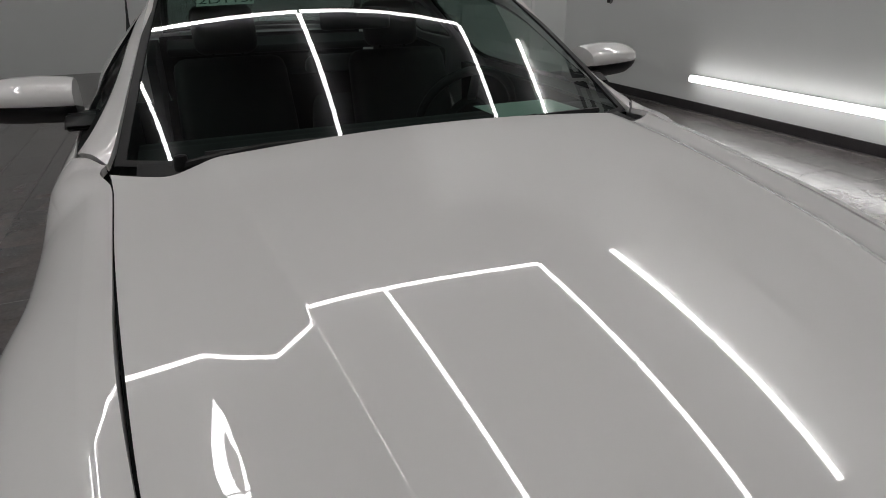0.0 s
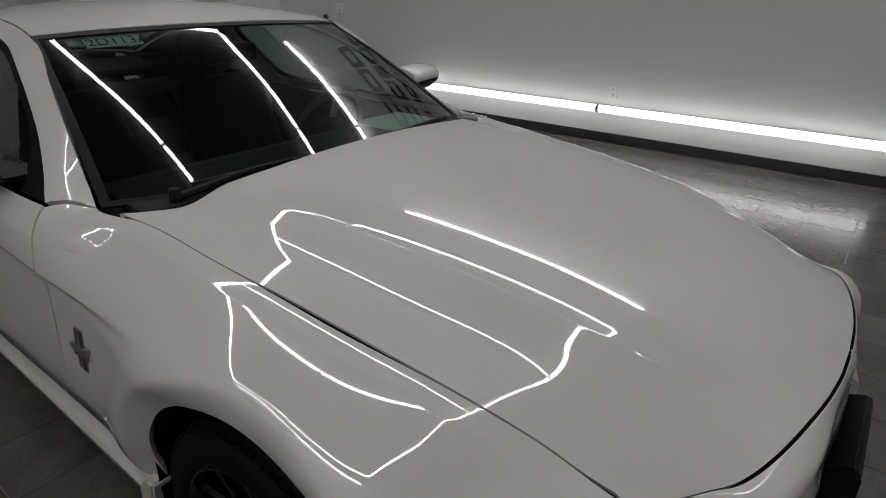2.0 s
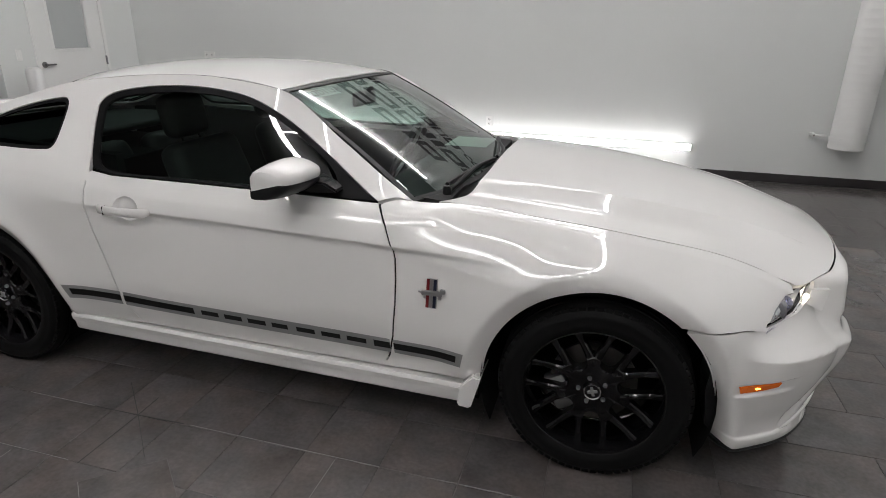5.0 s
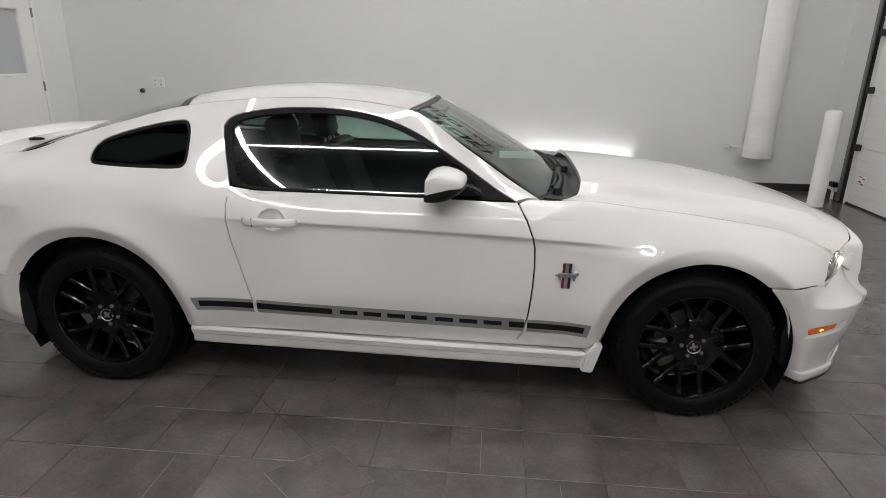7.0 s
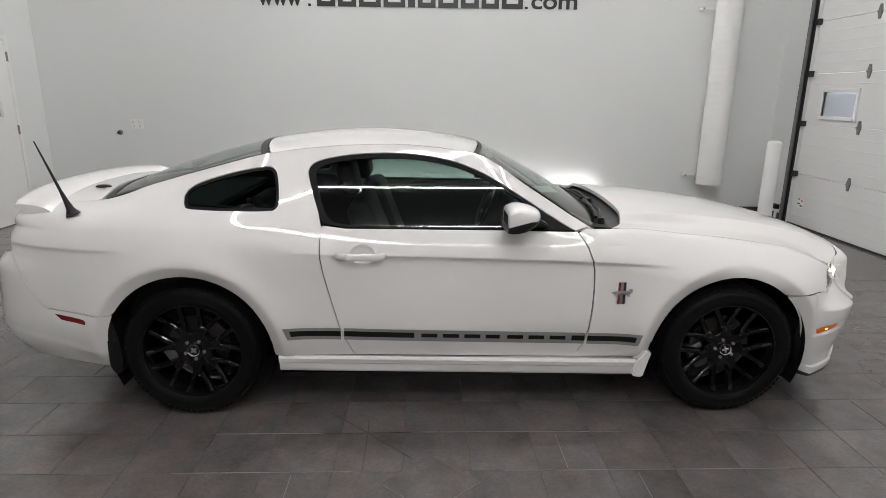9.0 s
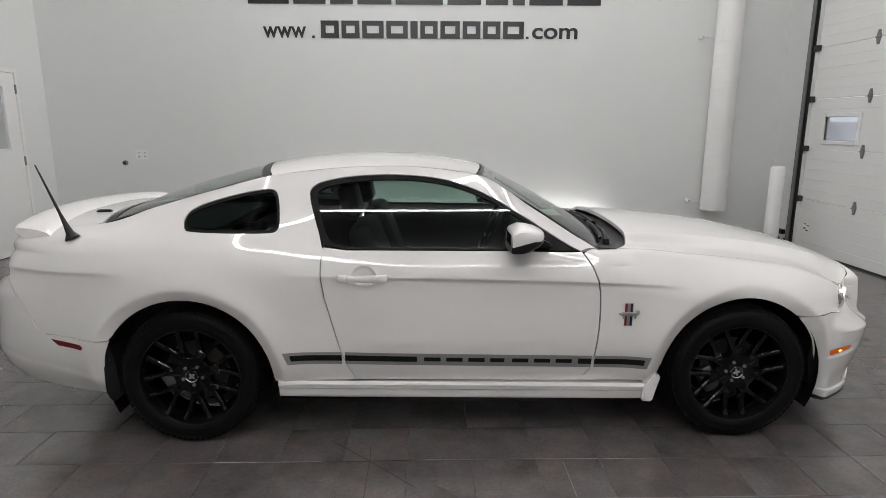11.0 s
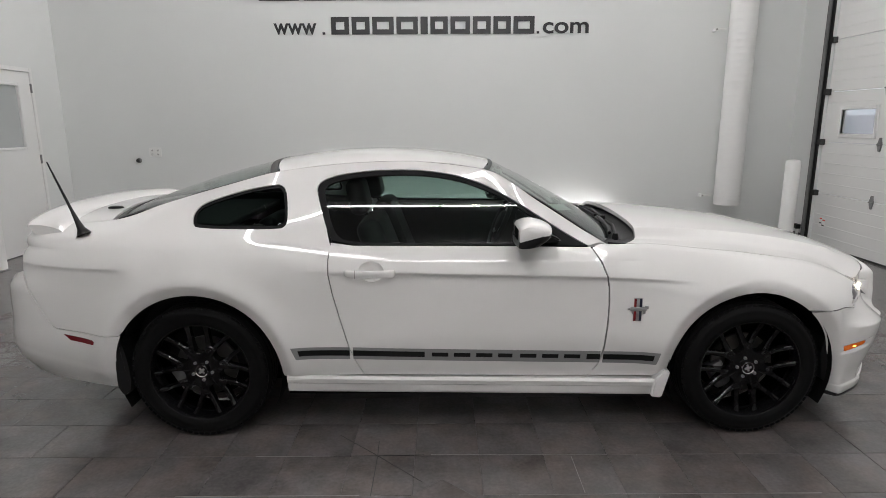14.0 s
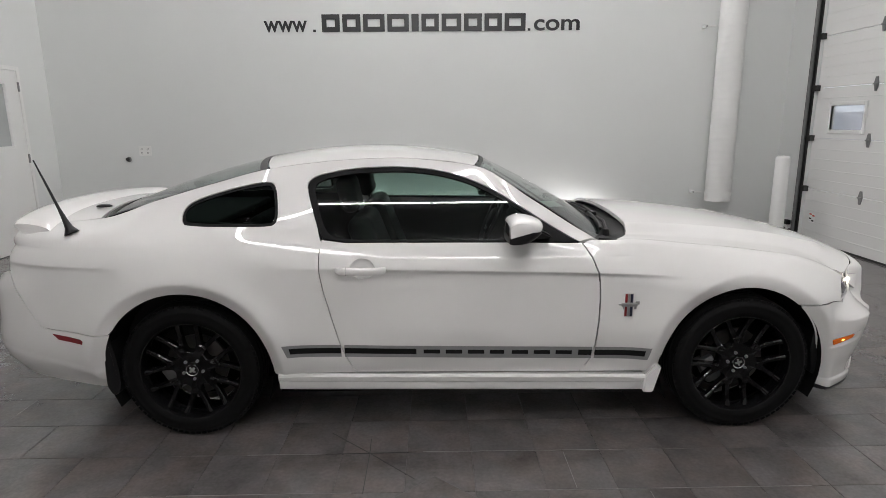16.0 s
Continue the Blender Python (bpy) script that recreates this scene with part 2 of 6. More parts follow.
def rod(bm, a, b, r, seg=12, r2=None):
    a, b = Vector(a), Vector(b)
    d = b - a
    q = Vector((0, 0, 1)).rotation_difference(d.normalized()).to_matrix().to_4x4()
    lathe(bm, [(r, 0), (r2 if r2 is not None else r, d.length)], seg, Matrix.Translation(a) @ q)
    return bm


def tube(bm, pts, r, seg=10):
    """A round bar along a line of points."""
    P = [Vector(p) for p in pts]
    rings = []
    for i, p in enumerate(P):
        d = (P[min(i + 1, len(P) - 1)] - P[max(i - 1, 0)]).normalized()
        u = d.cross(Vector((0, 0, 1)))
        u = u.normalized() if u.length > 1e-3 else Vector((1, 0, 0))
        w = d.cross(u).normalized()
        rr = r[i] if isinstance(r, (list, tuple)) else r
        rings.append([bm.verts.new(p + rr * (math.cos(2 * math.pi * k / seg) * u + math.sin(2 * math.pi * k / seg) * w)) for k in range(seg)])
    for a, b in zip(rings, rings[1:]):
        for k in range(seg):
            bm.faces.new((a[k], a[(k + 1) % seg], b[(k + 1) % seg], b[k]))
    bm.faces.new(rings[0]), bm.faces.new(rings[-1])
    return bm


def prism(bm, pts, axis, lo, hi):
    """A flat outline pushed from lo to hi along an axis; pts run over the other two axes in order."""
    def put(p, h):
        q = list(p)
        q.insert(axis, h)
        return bm.verts.new(q)
    a, b = [put(p, lo) for p in pts], [put(p, hi) for p in pts]
    bm.faces.new(a), bm.faces.new(b)
    for i in range(len(pts)):
        j = (i + 1) % len(pts)
        bm.faces.new((a[i], a[j], b[j], b[i]))
    return bm


class Curve:
    """A smooth monotone curve through (x, value) pairs."""
    def __init__(self, *pairs):
        p = sorted(pairs)
        self.x, self.y = np.array([a for a, _ in p], float), np.array([b for _, b in p], float)
        h, d = np.diff(self.x), np.diff(self.y) / np.diff(self.x)
        m = np.zeros(len(p))
        m[0], m[-1] = d[0], d[-1]
        for i in range(1, len(p) - 1):
            if d[i - 1] * d[i] > 0:
                w1, w2 = 2 * h[i] + h[i - 1], h[i] + 2 * h[i - 1]
                m[i] = (w1 + w2) / (w1 / d[i - 1] + w2 / d[i])
        self.m = m

    def __call__(self, t):
        t = np.clip(np.asarray(t, float), self.x[0], self.x[-1])
        i = np.clip(np.searchsorted(self.x, t) - 1, 0, len(self.x) - 2)
        h = self.x[i + 1] - self.x[i]
        u = (t - self.x[i]) / h
        return ((2 * u**3 - 3 * u**2 + 1) * self.y[i] + (u**3 - 2 * u**2 + u) * h * self.m[i]
                + (-2 * u**3 + 3 * u**2) * self.y[i + 1] + (u**3 - u**2) * h * self.m[i + 1])


def step(a, b, v):
    u = np.clip((np.asarray(v, float) - a) / (b - a), 0, 1)
    return u * u * (3 - 2 * u)


def dense(pts, d=0.03):
    out = []
    for (a, b), (c, e) in zip(pts, pts[1:] + pts[:1]):
        n = max(1, int(math.hypot(c - a, e - b) / d))
        out += [(a + (c - a) * k / n, b + (e - b) * k / n) for k in range(n)]
    return out


def inset(pts, d):
    """Shrinks a closed outline by d."""
    n = len(pts)
    area = sum(pts[i][0] * pts[(i + 1) % n][1] - pts[(i + 1) % n][0] * pts[i][1] for i in range(n))
    s = 1 if area > 0 else -1
    out = []
    for i in range(n):
        (ax, ay), (bx, by), (cx, cy) = pts[i - 1], pts[i], pts[(i + 1) % n]
        n1, n2 = Vector((-(by - ay), bx - ax)), Vector((-(cy - by), cx - bx))
        if n1.length < 1e-9 or n2.length < 1e-9:
            out.append((bx, by))
            continue
        n1.normalize(), n2.normalize()
        k = n1 + n2
        k = k / max(0.5, k.length_squared / 2) if k.length > 1e-6 else n1
        out.append((bx + s * d * k.x, by + s * d * k.y))
    return out


def panel(name, outer, surf, us, vs, material, parent, holes=(), rim=0.018, lift=0.0, label="", out=None):
    """A sheet cut to an outline in (u, v), laid on a surface, with edges turned in by rim."""
    bm = bmesh.new()
    for ring in (outer, *holes):
        v = [bm.verts.new((a, b, 0)) for a, b in ring]
        for i in range(len(v)):
            bm.edges.new((v[i - 1], v[i]))
    bmesh.ops.triangle_fill(bm, use_beauty=True, use_dissolve=False, edges=bm.edges[:])
    for k, cuts in ((0, us), (1, vs)):
        no = (1, 0, 0) if k == 0 else (0, 1, 0)
        lo, hi = min(p[k] for p in outer), max(p[k] for p in outer)
        for c in cuts:
            if lo + 1e-4 < c < hi - 1e-4:
                bmesh.ops.bisect_plane(bm, geom=bm.verts[:] + bm.edges[:] + bm.faces[:], dist=1e-6, plane_co=[c * q for q in no], plane_no=no)
    bmesh.ops.dissolve_degenerate(bm, dist=1e-6, edges=bm.edges[:])
    bm.verts.ensure_lookup_table()
    bm.verts.index_update()
    uv = np.array([(v.co.x, v.co.y) for v in bm.verts])
    P = surf(uv[:, 0], uv[:, 1])
    e = 2e-3
    du = surf(uv[:, 0] + e, uv[:, 1]) - surf(uv[:, 0] - e, uv[:, 1])
    dv = surf(uv[:, 0], uv[:, 1] + e) - surf(uv[:, 0], uv[:, 1] - e)
    N = np.cross(du, dv)
    N /= np.maximum(np.linalg.norm(N, axis=1, keepdims=True), 1e-12)
    mid = P.mean(0)
    ref = np.array(out, float) if out is not None else mid - np.array((mid[0] * 0.85, 0, 0.55))
    if (N.mean(0) @ ref) < 0:
        N = -N
    P = P + lift * N
    faces, verts, norms = [], [tuple(p) for p in P], [tuple(q) for q in N]
    for f in bm.faces:
        ids = [v.index for v in f.verts]
        fn = np.cross(P[ids[1]] - P[ids[0]], P[ids[2]] - P[ids[0]])
        if len(ids) > 3:
            fn = sum((np.cross(P[ids[i]] - P[ids[0]], P[ids[i + 1]] - P[ids[0]]) for i in range(1, len(ids) - 1)), np.zeros(3))
        faces.append(ids if fn @ N[ids[0]] >= 0 else ids[::-1])
    if rim:
        seen = {}
        for f in faces:
            for a, b in zip(f, f[1:] + f[:1]):
                seen[(a, b)] = seen.get((a, b), 0) + 1
        border = [(a, b) for a, b in seen if (b, a) not in seen]
        side, copy = {}, {}
        for a, b in border:
            t = P[b] - P[a]
            s = np.cross(t, N[a] + N[b])
            for q in (a, b):
                side[q] = side.get(q, 0) + s
        for q, s in side.items():
            s = s / max(np.linalg.norm(s), 1e-12)
            copy[q] = len(verts)
            verts += [tuple(P[q]), tuple(P[q] - rim * N[q])]
            norms += [tuple(s), tuple(s)]
        faces += [[copy[b], copy[a], copy[a] + 1, copy[b] + 1] for a, b in border]
    bm.free()
    me = bpy.data.meshes.new(name)
    me.from_pydata(verts, [], faces)
    me.polygons.foreach_set("use_smooth", [True] * len(me.polygons))
    me.normals_split_custom_set_from_vertices(norms)
    me.materials.append(material)
    ob = new(name, me)
    if parent is not None:
        ob.parent = parent
    if label:
        ob["label"] = label
    return ob


# ---------------------------------------------------------------- the room
X0, X1, Y0, Y1, ZC = -5.22, 4.56, -5.6, 4.48, 5.55
XW, YW = -9.0, 2.44      # the room is deeper to the west south of the door


def structure(name, bm, material, label, category):
    return tagged(part(name, bm, material), label, category, kind="structure")


bm = bmesh.new()
box(bm, X0 - 0.2, X1 + 0.2, Y1, Y1 + 0.2, -0.1, ZC + 0.1)
wall_n = structure("wall_north", bm, M_WALL, "off-white painted wall with black lettering above a glowing tube", "wall")
bm = bmesh.new()
box(bm, XW - 0.2, X1 + 0.2, Y0 - 0.2, Y0, -0.1, ZC + 0.1)
structure("wall_south", bm, M_WALL, "off-white painted wall facing the side of the car", "wall")
# west wall with a door opening
DY0, DY1, DZ = 2.88, 3.96, 2.22
bm = bmesh.new()
for a, b, c, d in ((YW, DY0, -0.1, ZC), (DY1, Y1, -0.1, ZC), (DY0, DY1, DZ, ZC)):
    box(bm, X0 - 0.16, X0, a, b, c, d)
box(bm, XW, X0 - 0.16, YW, YW + 0.16, -0.1, ZC)
box(bm, XW - 0.16, XW, Y0, YW + 0.16, -0.1, ZC)
structure("wall_west", bm, M_WALL, "off-white painted end wall with a white door", "wall")
# east wall with the garage opening
GY0, GY1, GZ = 0.1, 3.86, 3.35
bm = bmesh.new()
for a, b, c, d in ((Y0, GY0, -0.1, ZC), (GY1, Y1, -0.1, ZC), (GY0, GY1, GZ, ZC)):
    box(bm, X1, X1 + 0.1, a, b, c, d)
structure("wall_east", bm, M_WALL, "off-white painted wall round the garage door", "wall")
bm = bmesh.new()
box(bm, XW - 0.2, X1 + 0.2, Y0 - 0.2, Y1 + 0.2, ZC, ZC + 0.1)
structure("ceiling", bm, M_CEIL, "plain dark ceiling carrying a grid of tubes", "ceiling")
bm = bmesh.new()
box(bm, XW - 0.2, X1 + 0.2, Y0 - 0.2, Y1 + 0.2, -0.08, -0.003)
floor = structure("floor", bm, M_GROUT, "slate-grey tiled floor with thin dark joints", "floor")
for nm, (a, b, c, d) in (("baseboard_north", (X0, X1, Y1 - 0.012, Y1)), ("baseboard_west", (X0, X0 + 0.012, YW, DY0 - 0.07)),
                         ("baseboard_corner", (X0, X0 + 0.012, DY1 + 0.07, Y1 - 0.012)), ("baseboard_east", (X1 - 0.012, X1, GY1 + 0.16, Y1 - 0.012)),
                         ("baseboard_south", (XW, X1, Y0, Y0 + 0.012))):
    bm = bmesh.new()
    box(bm, a, b, c, d, 0.0, 0.098, 0.003, 1)
    structure(nm, bm, M_BASE, "black rubber baseboard along the wall", "baseboard")


def led_tube(a, b, r, material, group, label, drop=None, back_shield=False):
    """A round tube from a to b with end caps and holders; drop: the way to its support; last argument: adds a
    light-blocking bar behind it.
    """
    a, b = Vector(a), Vector(b)
    d = (b - a).normalized()
    t = thing("tube_light", label, "tube light", a, group)
    bm = bmesh.new()
    rod(bm, d * 0.012, (b - a) - d * 0.012, r, 20)
    part("tube", bm, material, t, "glowing white tube", True)
    for p, q in ((Vector(), d * 0.012), ((b - a) - d * 0.012, b - a)):
        bm = bmesh.new()
        rod(bm, p, q, r * 1.03, 20)
        part("end_cap", bm, M_ENDCAP, t, "", True)
    if back_shield:
        # added bar, hidden behind the tube, blocks its light towards the wall
        bm = bmesh.new()
        box(bm, 0.0, (b - a).length, r * 0.55, 0.078, -r * 0.85, r * 0.85, 0.006, 2)
        part("back_shield", bm, M_WHITE, t, "added white shield that keeps the tube's light off the wall")
    elif drop is not None:
        for k in (0.12, 0.88):
            bm = bmesh.new()
            p = (b - a) * k
            w = Vector(drop)
            rod(bm, p + w.normalized() * r * 0.8, p + w, 0.012, 10)
            part("holder", bm, M_WHITE, t, "", True)
    return t


# low tubes along the north wall
for a, b in ((-2.70, -0.255), (-0.245, 2.20)):
    led_tube((a, 4.40, 0.345), (b, 4.40, 0.345), 0.036, M_TUBE, "low wall tubes", "glowing white tube mounted low along the painted wall", (0, 0.08, 0), True)
# high tubes on the two long walls
JX = -0.184
for a, b in ((JX - 2.42, JX - 0.005), (JX + 0.005, JX + 2.42)):
    led_tube((a, 4.40, 5.30), (b, 4.40, 5.30), 0.042, M_TUBEC, "high wall tubes", "glowing white tube mounted high on the wall under the ceiling", (0, 0.08, 0))
    led_tube((a, Y0 + 0.08, 5.30), (b, Y0 + 0.08, 5.30), 0.042, M_TUBEC, "high wall tubes", "glowing white tube mounted high on the wall under the ceiling", (0, -0.08, 0))
# ceiling grid: long lines and cross lines
CZ = ZC - 0.07
# the last row is unseen, added to brighten the car's flank and floor
LINES = (3.12, 0.48, -2.25, -5.02)
for y in LINES:
    for a, b in ((JX - 2.42, JX - 0.005), (JX + 0.005, JX + 2.42)):
        led_tube((a, y, CZ), (b, y, CZ), 0.034, M_TUBEC, "ceiling tubes", "slim glowing white tube under the ceiling", (0, 0, 0.07))
for x in (JX - 2.46, JX + 2.46):
    for a, b in zip(LINES[1:], LINES):
        led_tube((x, a + 0.01, CZ), (x, b - 0.01, CZ), 0.034, M_TUBEC, "ceiling tubes", "slim glowing white tube under the ceiling", (0, 0, 0.07))


def lettering(name, label, glyphs, z0, heights, y):
    """A line of plain blocks, one a letter; glyphs: (x0, x1, height key)."""
    t = thing(name, label, "wall sign", ((glyphs[0][0] + glyphs[-1][1]) / 2, y, z0))
    ox = (glyphs[0][0] + glyphs[-1][1]) / 2
    for a, b, k in glyphs:
        bm = bmesh.new()
        lo, hi = heights[k]
        s = min((hi - lo) * 0.28, (b - a) * 0.34)
        if k == "d" or b - a < s * 3.4:
            box(bm, a - ox, b - ox, -0.014, 0.0, lo, hi, 0.003, 1)
        else:
            for x0, x1, z0, z1 in ((a, a + s, lo, hi), (b - s, b, lo, hi), (a + s, b - s, hi - s, hi), (a + s, b - s, lo, lo + s)):
                box(bm, x0 - ox, x1 - ox, -0.014, 0.0, z0, z1)
        part("letter_block", bm, M_LETTER, t)
    return t


def spread(x0, x1, widths, key, gap):
    s = (x1 - x0 - gap * (len(widths) - 1)) / sum(widths)
    out, x = [], x0
    for w in widths:
        out.append((x, x + w * s, key))
        x += w * s + gap
    return out


HT = {"x": (0.0, 0.135), "c": (0.0, 0.215), "d": (0.0, 0.03), "X": (0.0, 0.335), "C": (0.0, 0.40)}
line = [(-1.70, -1.665, "d")] + spread(-1.585, 1.05, [4, 4, 4.8, 4.8, 1.6, 3.9, 4.4, 4, 3.9, 4.7], "c", 0.035) + [(1.08, 1.115, "d")]
sign = lettering("wall_sign_lower", "line of black vinyl blocks and letters on the painted wall", line, 2.668, HT, Y1)
def word(text, x0, x1, h, parent, ox):
    """Flat letters of the built-in font, their small letters h high, from x0 to x1."""
    fc = bpy.data.curves.new("word", "FONT")
    fc.body, fc.size, fc.extrude, fc.offset = text, 1.0, 0.014, 0.016
    tmp = bpy.data.objects.new("tmp", fc)
    scene.collection.objects.link(tmp)
    me = bpy.data.meshes.new_from_object(tmp.evaluated_get(bpy.context.evaluated_depsgraph_get()))
    bpy.data.objects.remove(tmp)
    co = np.array([v.co for v in me.vertices])
    lo, hi = co.min(0), co.max(0)
    for v in me.vertices:
        v.co = (x0 + (v.co.x - lo[0]) / (hi[0] - lo[0]) * (x1 - x0) - ox, -0.007 + v.co.z * 0.5, (v.co.y - lo[1]) / (hi[1] - lo[1]) * h)
    ob = new("lettering", me)
    finish(ob, M_LETTER)
    ob.parent = parent


for text, a, b in (("www", -2.33, -1.775), ("com", 1.16, 1.755)):
    word(text, a, b, 0.140, sign, (-1.70 + 1.115) / 2)
line = spread(-2.50, 2.04, [4.3, 3.4, 2.4, 3.6, 5.0, 3.6, 2.4, 1.3, 3.6, 3.6], "X", 0.06)
lettering("wall_sign_middle", "line of large black vinyl blocks on the painted wall", line, 3.085, HT, Y1)
line = spread(-2.03, 1.50, [4, 4, 4.8, 4.8, 1.6, 4], "C", 0.07)
lettering("wall_sign_upper", "line of tall black vinyl blocks high on the wall", line, 3.62, HT, Y1)


def outlet(x, z, gangs=1):
    t = thing("wall_outlet", "white wall outlet with a raised cover plate" if gangs == 1 else "white double-width wall outlet with four sockets", "outlet", (x, Y1, z))
    bm = bmesh.new()
    box(bm, -0.042 * gangs, 0.042 * gangs, -0.010, 0, -0.062, 0.062, 0.004, 2)
    part("cover_plate", bm, M_WHITE, t)
    for cx in ((0,) if gangs == 1 else (-0.04, 0.04)):
        for dz in (-0.026, 0.026):
            bm = bmesh.new()
            box(bm, cx - 0.019, cx + 0.019, -0.013, -0.009, dz - 0.017, dz + 0.017, 0.003, 1)
            s = part("socket", bm, M_WHITE, t)
            bm = bmesh.new()
            for dx in (-0.010, 0.005):
                box(bm, cx + dx, cx + dx + 0.005, -0.0145, -0.0125, dz - 0.006, dz + 0.009)
            box(bm, cx - 0.003, cx + 0.003, -0.0145, -0.0125, dz - 0.014, dz - 0.009)
            part("slots", bm, M_DARK, s)
    return t


outlet(-0.14, 0.505)
outlet(-4.035, 1.17, 2)
# hose tap
t = thing("wall_valve", "small dark metal valve knob on the wall beside an outlet", "valve", (-4.265, Y1, 1.06))
bm = bmesh.new()
lathe(bm, [(0.034, 0), (0.034, 0.006), (0.02, 0.01), (0.02, 0.022)], 24, Matrix.Rotation(radians(90), 4, "X"))
part("escutcheon", bm, M_STEEL, t, "", True)
bm = bmesh.new()
lathe(bm, [(0.0, 0.02), (0.012, 0.02), (0.024, 0.03), (0.024, 0.045), (0.0, 0.05)], 20, Matrix.Rotation(radians(90), 4, "X"))
part("knob", bm, M_DARK, t, "", True)

# duct pipe
t = thing("duct_pipe", "white spiral-wound vertical duct pipe on wall brackets", "pipe", (3.66, 4.27, 0.45))
bm = bmesh.new()
prof = [(0.150, 0.0), (0.161, 0.0)]
z = 0.0
while z < 3.55:
    prof += [(0.161, z + 0.003), (0.1605, z + 0.071), (0.1619, z + 0.0745), (0.1619, z + 0.0805)]
    z += 0.084
prof.append((0.150, z))
lathe(bm, prof, 40)
part("pipe", bm, M_WHITE, t, "", True, 50)
for h in (0.09, 2.23):
    bm = bmesh.new()
    lathe(bm, [(0.163, h), (0.168, h), (0.168, h + 0.03), (0.163, h + 0.03)], 40, None, True)
    part("clamp_ring", bm, M_WHITE, t, "", True, 40)
    bm = bmesh.new()
    box(bm, -0.29, -0.16, 0.10, 0.125, h + 0.005, h + 0.025, 0.003, 1)
    box(bm, -0.30, -0.27, 0.10, 0.21, h - 0.005, h + 0.035, 0.003, 1)
    part("bracket", bm, M_WHITE, t)
    bm = bmesh.new()
    rod(bm, (-0.285, 0.10, h + 0.015), (-0.285, 0.085, h + 0.015), 0.009, 8)
    part("bolt", bm, M_STEEL, t)


def bollard(x, y, h, r):
    t = thing("bollard", "white-sleeved round steel bollard standing on the tiles", "bollard", (x, y, 0), "bollards")
    bm = bmesh.new()
    lathe(bm, [(r * 1.0, 0.0), (r, h - r * 0.5), (r * 0.93, h - r * 0.25), (r * 0.7, h - r * 0.07), (0.0, h)], 32)
    part("sleeve", bm, M_WHITE, t, "", True, 60)
    bm = bmesh.new()
    lathe(bm, [(r + 0.004, 0.0), (r + 0.02, 0.0), (r + 0.02, 0.008), (r + 0.004, 0.012)], 32, None, True)
    part("base_ring", bm, M_STEEL, t, "", True, 30)
    return t


bollard(4.12, 3.62, 1.085, 0.084)
bollard(-4.98, 2.62, 1.10, 0.084)

# west door
t = tagged(new("door_1"), "white steel door with a frosted window, closed", "door", kind="structure")
t.location = (X0, DY1, 0)
dw = DY1 - DY0
bm = bmesh.new()
for a, b, c, d in ((-dw, -dw + 0.05, 0, DZ), (-0.05, 0, 0, DZ), (-dw + 0.05, -0.05, DZ - 0.05, DZ)):
    box(bm, -0.10, 0.014, a, b, c, d, 0.003, 1)
part("door_frame", bm, M_DOORW, t)
bm = bmesh.new()
wy0, wy1, wz0, wz1 = -0.80, -0.28, 1.28, 2.0
for a, b, c, d in ((-dw + 0.054, wy0, 0.012, DZ - 0.054), (wy1, -0.054, 0.012, DZ - 0.054), (wy0, wy1, 0.012, wz0), (wy0, wy1, wz1, DZ - 0.054)):
    box(bm, -0.05, 0.004, a, b, c, d)
leaf = part("door_leaf", bm, M_DOORW, t)
bm = bmesh.new()
box(bm, -0.03, -0.02, wy0, wy1, wz0, wz1)
part("pane", bm, M_FROST, leaf, "grey frosted glass pane")
bm = bmesh.new()
for a, b, c, d in ((wy0 - 0.03, wy0, wz0 - 0.03, wz1 + 0.03), (wy1, wy1 + 0.03, wz0 - 0.03, wz1 + 0.03), (wy0, wy1, wz0 - 0.03, wz0), (wy0, wy1, wz1, wz1 + 0.03)):
    box(bm, 0.004, 0.014, a, b, c, d, 0.004, 1)
part("window_bead", bm, M_DOORW, leaf)
for h in (0.25, 1.12, 1.98):
    bm = bmesh.new()
    rod(bm, (0.012, -0.052, h - 0.055), (0.012, -0.052, h + 0.055), 0.012, 10)
    part("hinge", bm, M_STEEL, t, "dull steel hinge")
bm = bmesh.new()
lathe(bm, [(0.034, 0.0), (0.034, 0.008), (0.014, 0.012), (0.014, 0.05)], 24, Matrix.Translation((0.004, -0.98, 1.10)) @ Matrix.Rotation(radians(90), 4, "Y"))
box(bm, 0.04, 0.056, -0.985, -0.86, 1.09, 1.11, 0.006, 2)
part("lever_handle", bm, M_STEEL, leaf, "brushed steel lever handle", True)
# switch beside the door
t = thing("light_switch", "white wall light switch beside the door", "switch", (X0, 2.68, 1.22))
bm = bmesh.new()
box(bm, 0, 0.008, -0.036, 0.036, -0.06, 0.06, 0.003, 1)
part("switch_plate", bm, M_WHITE, t)
bm = bmesh.new()
box(bm, 0.007, 0.014, -0.008, 0.008, -0.015, 0.015, 0.002, 1)
part("rocker", bm, M_WHITE, t)

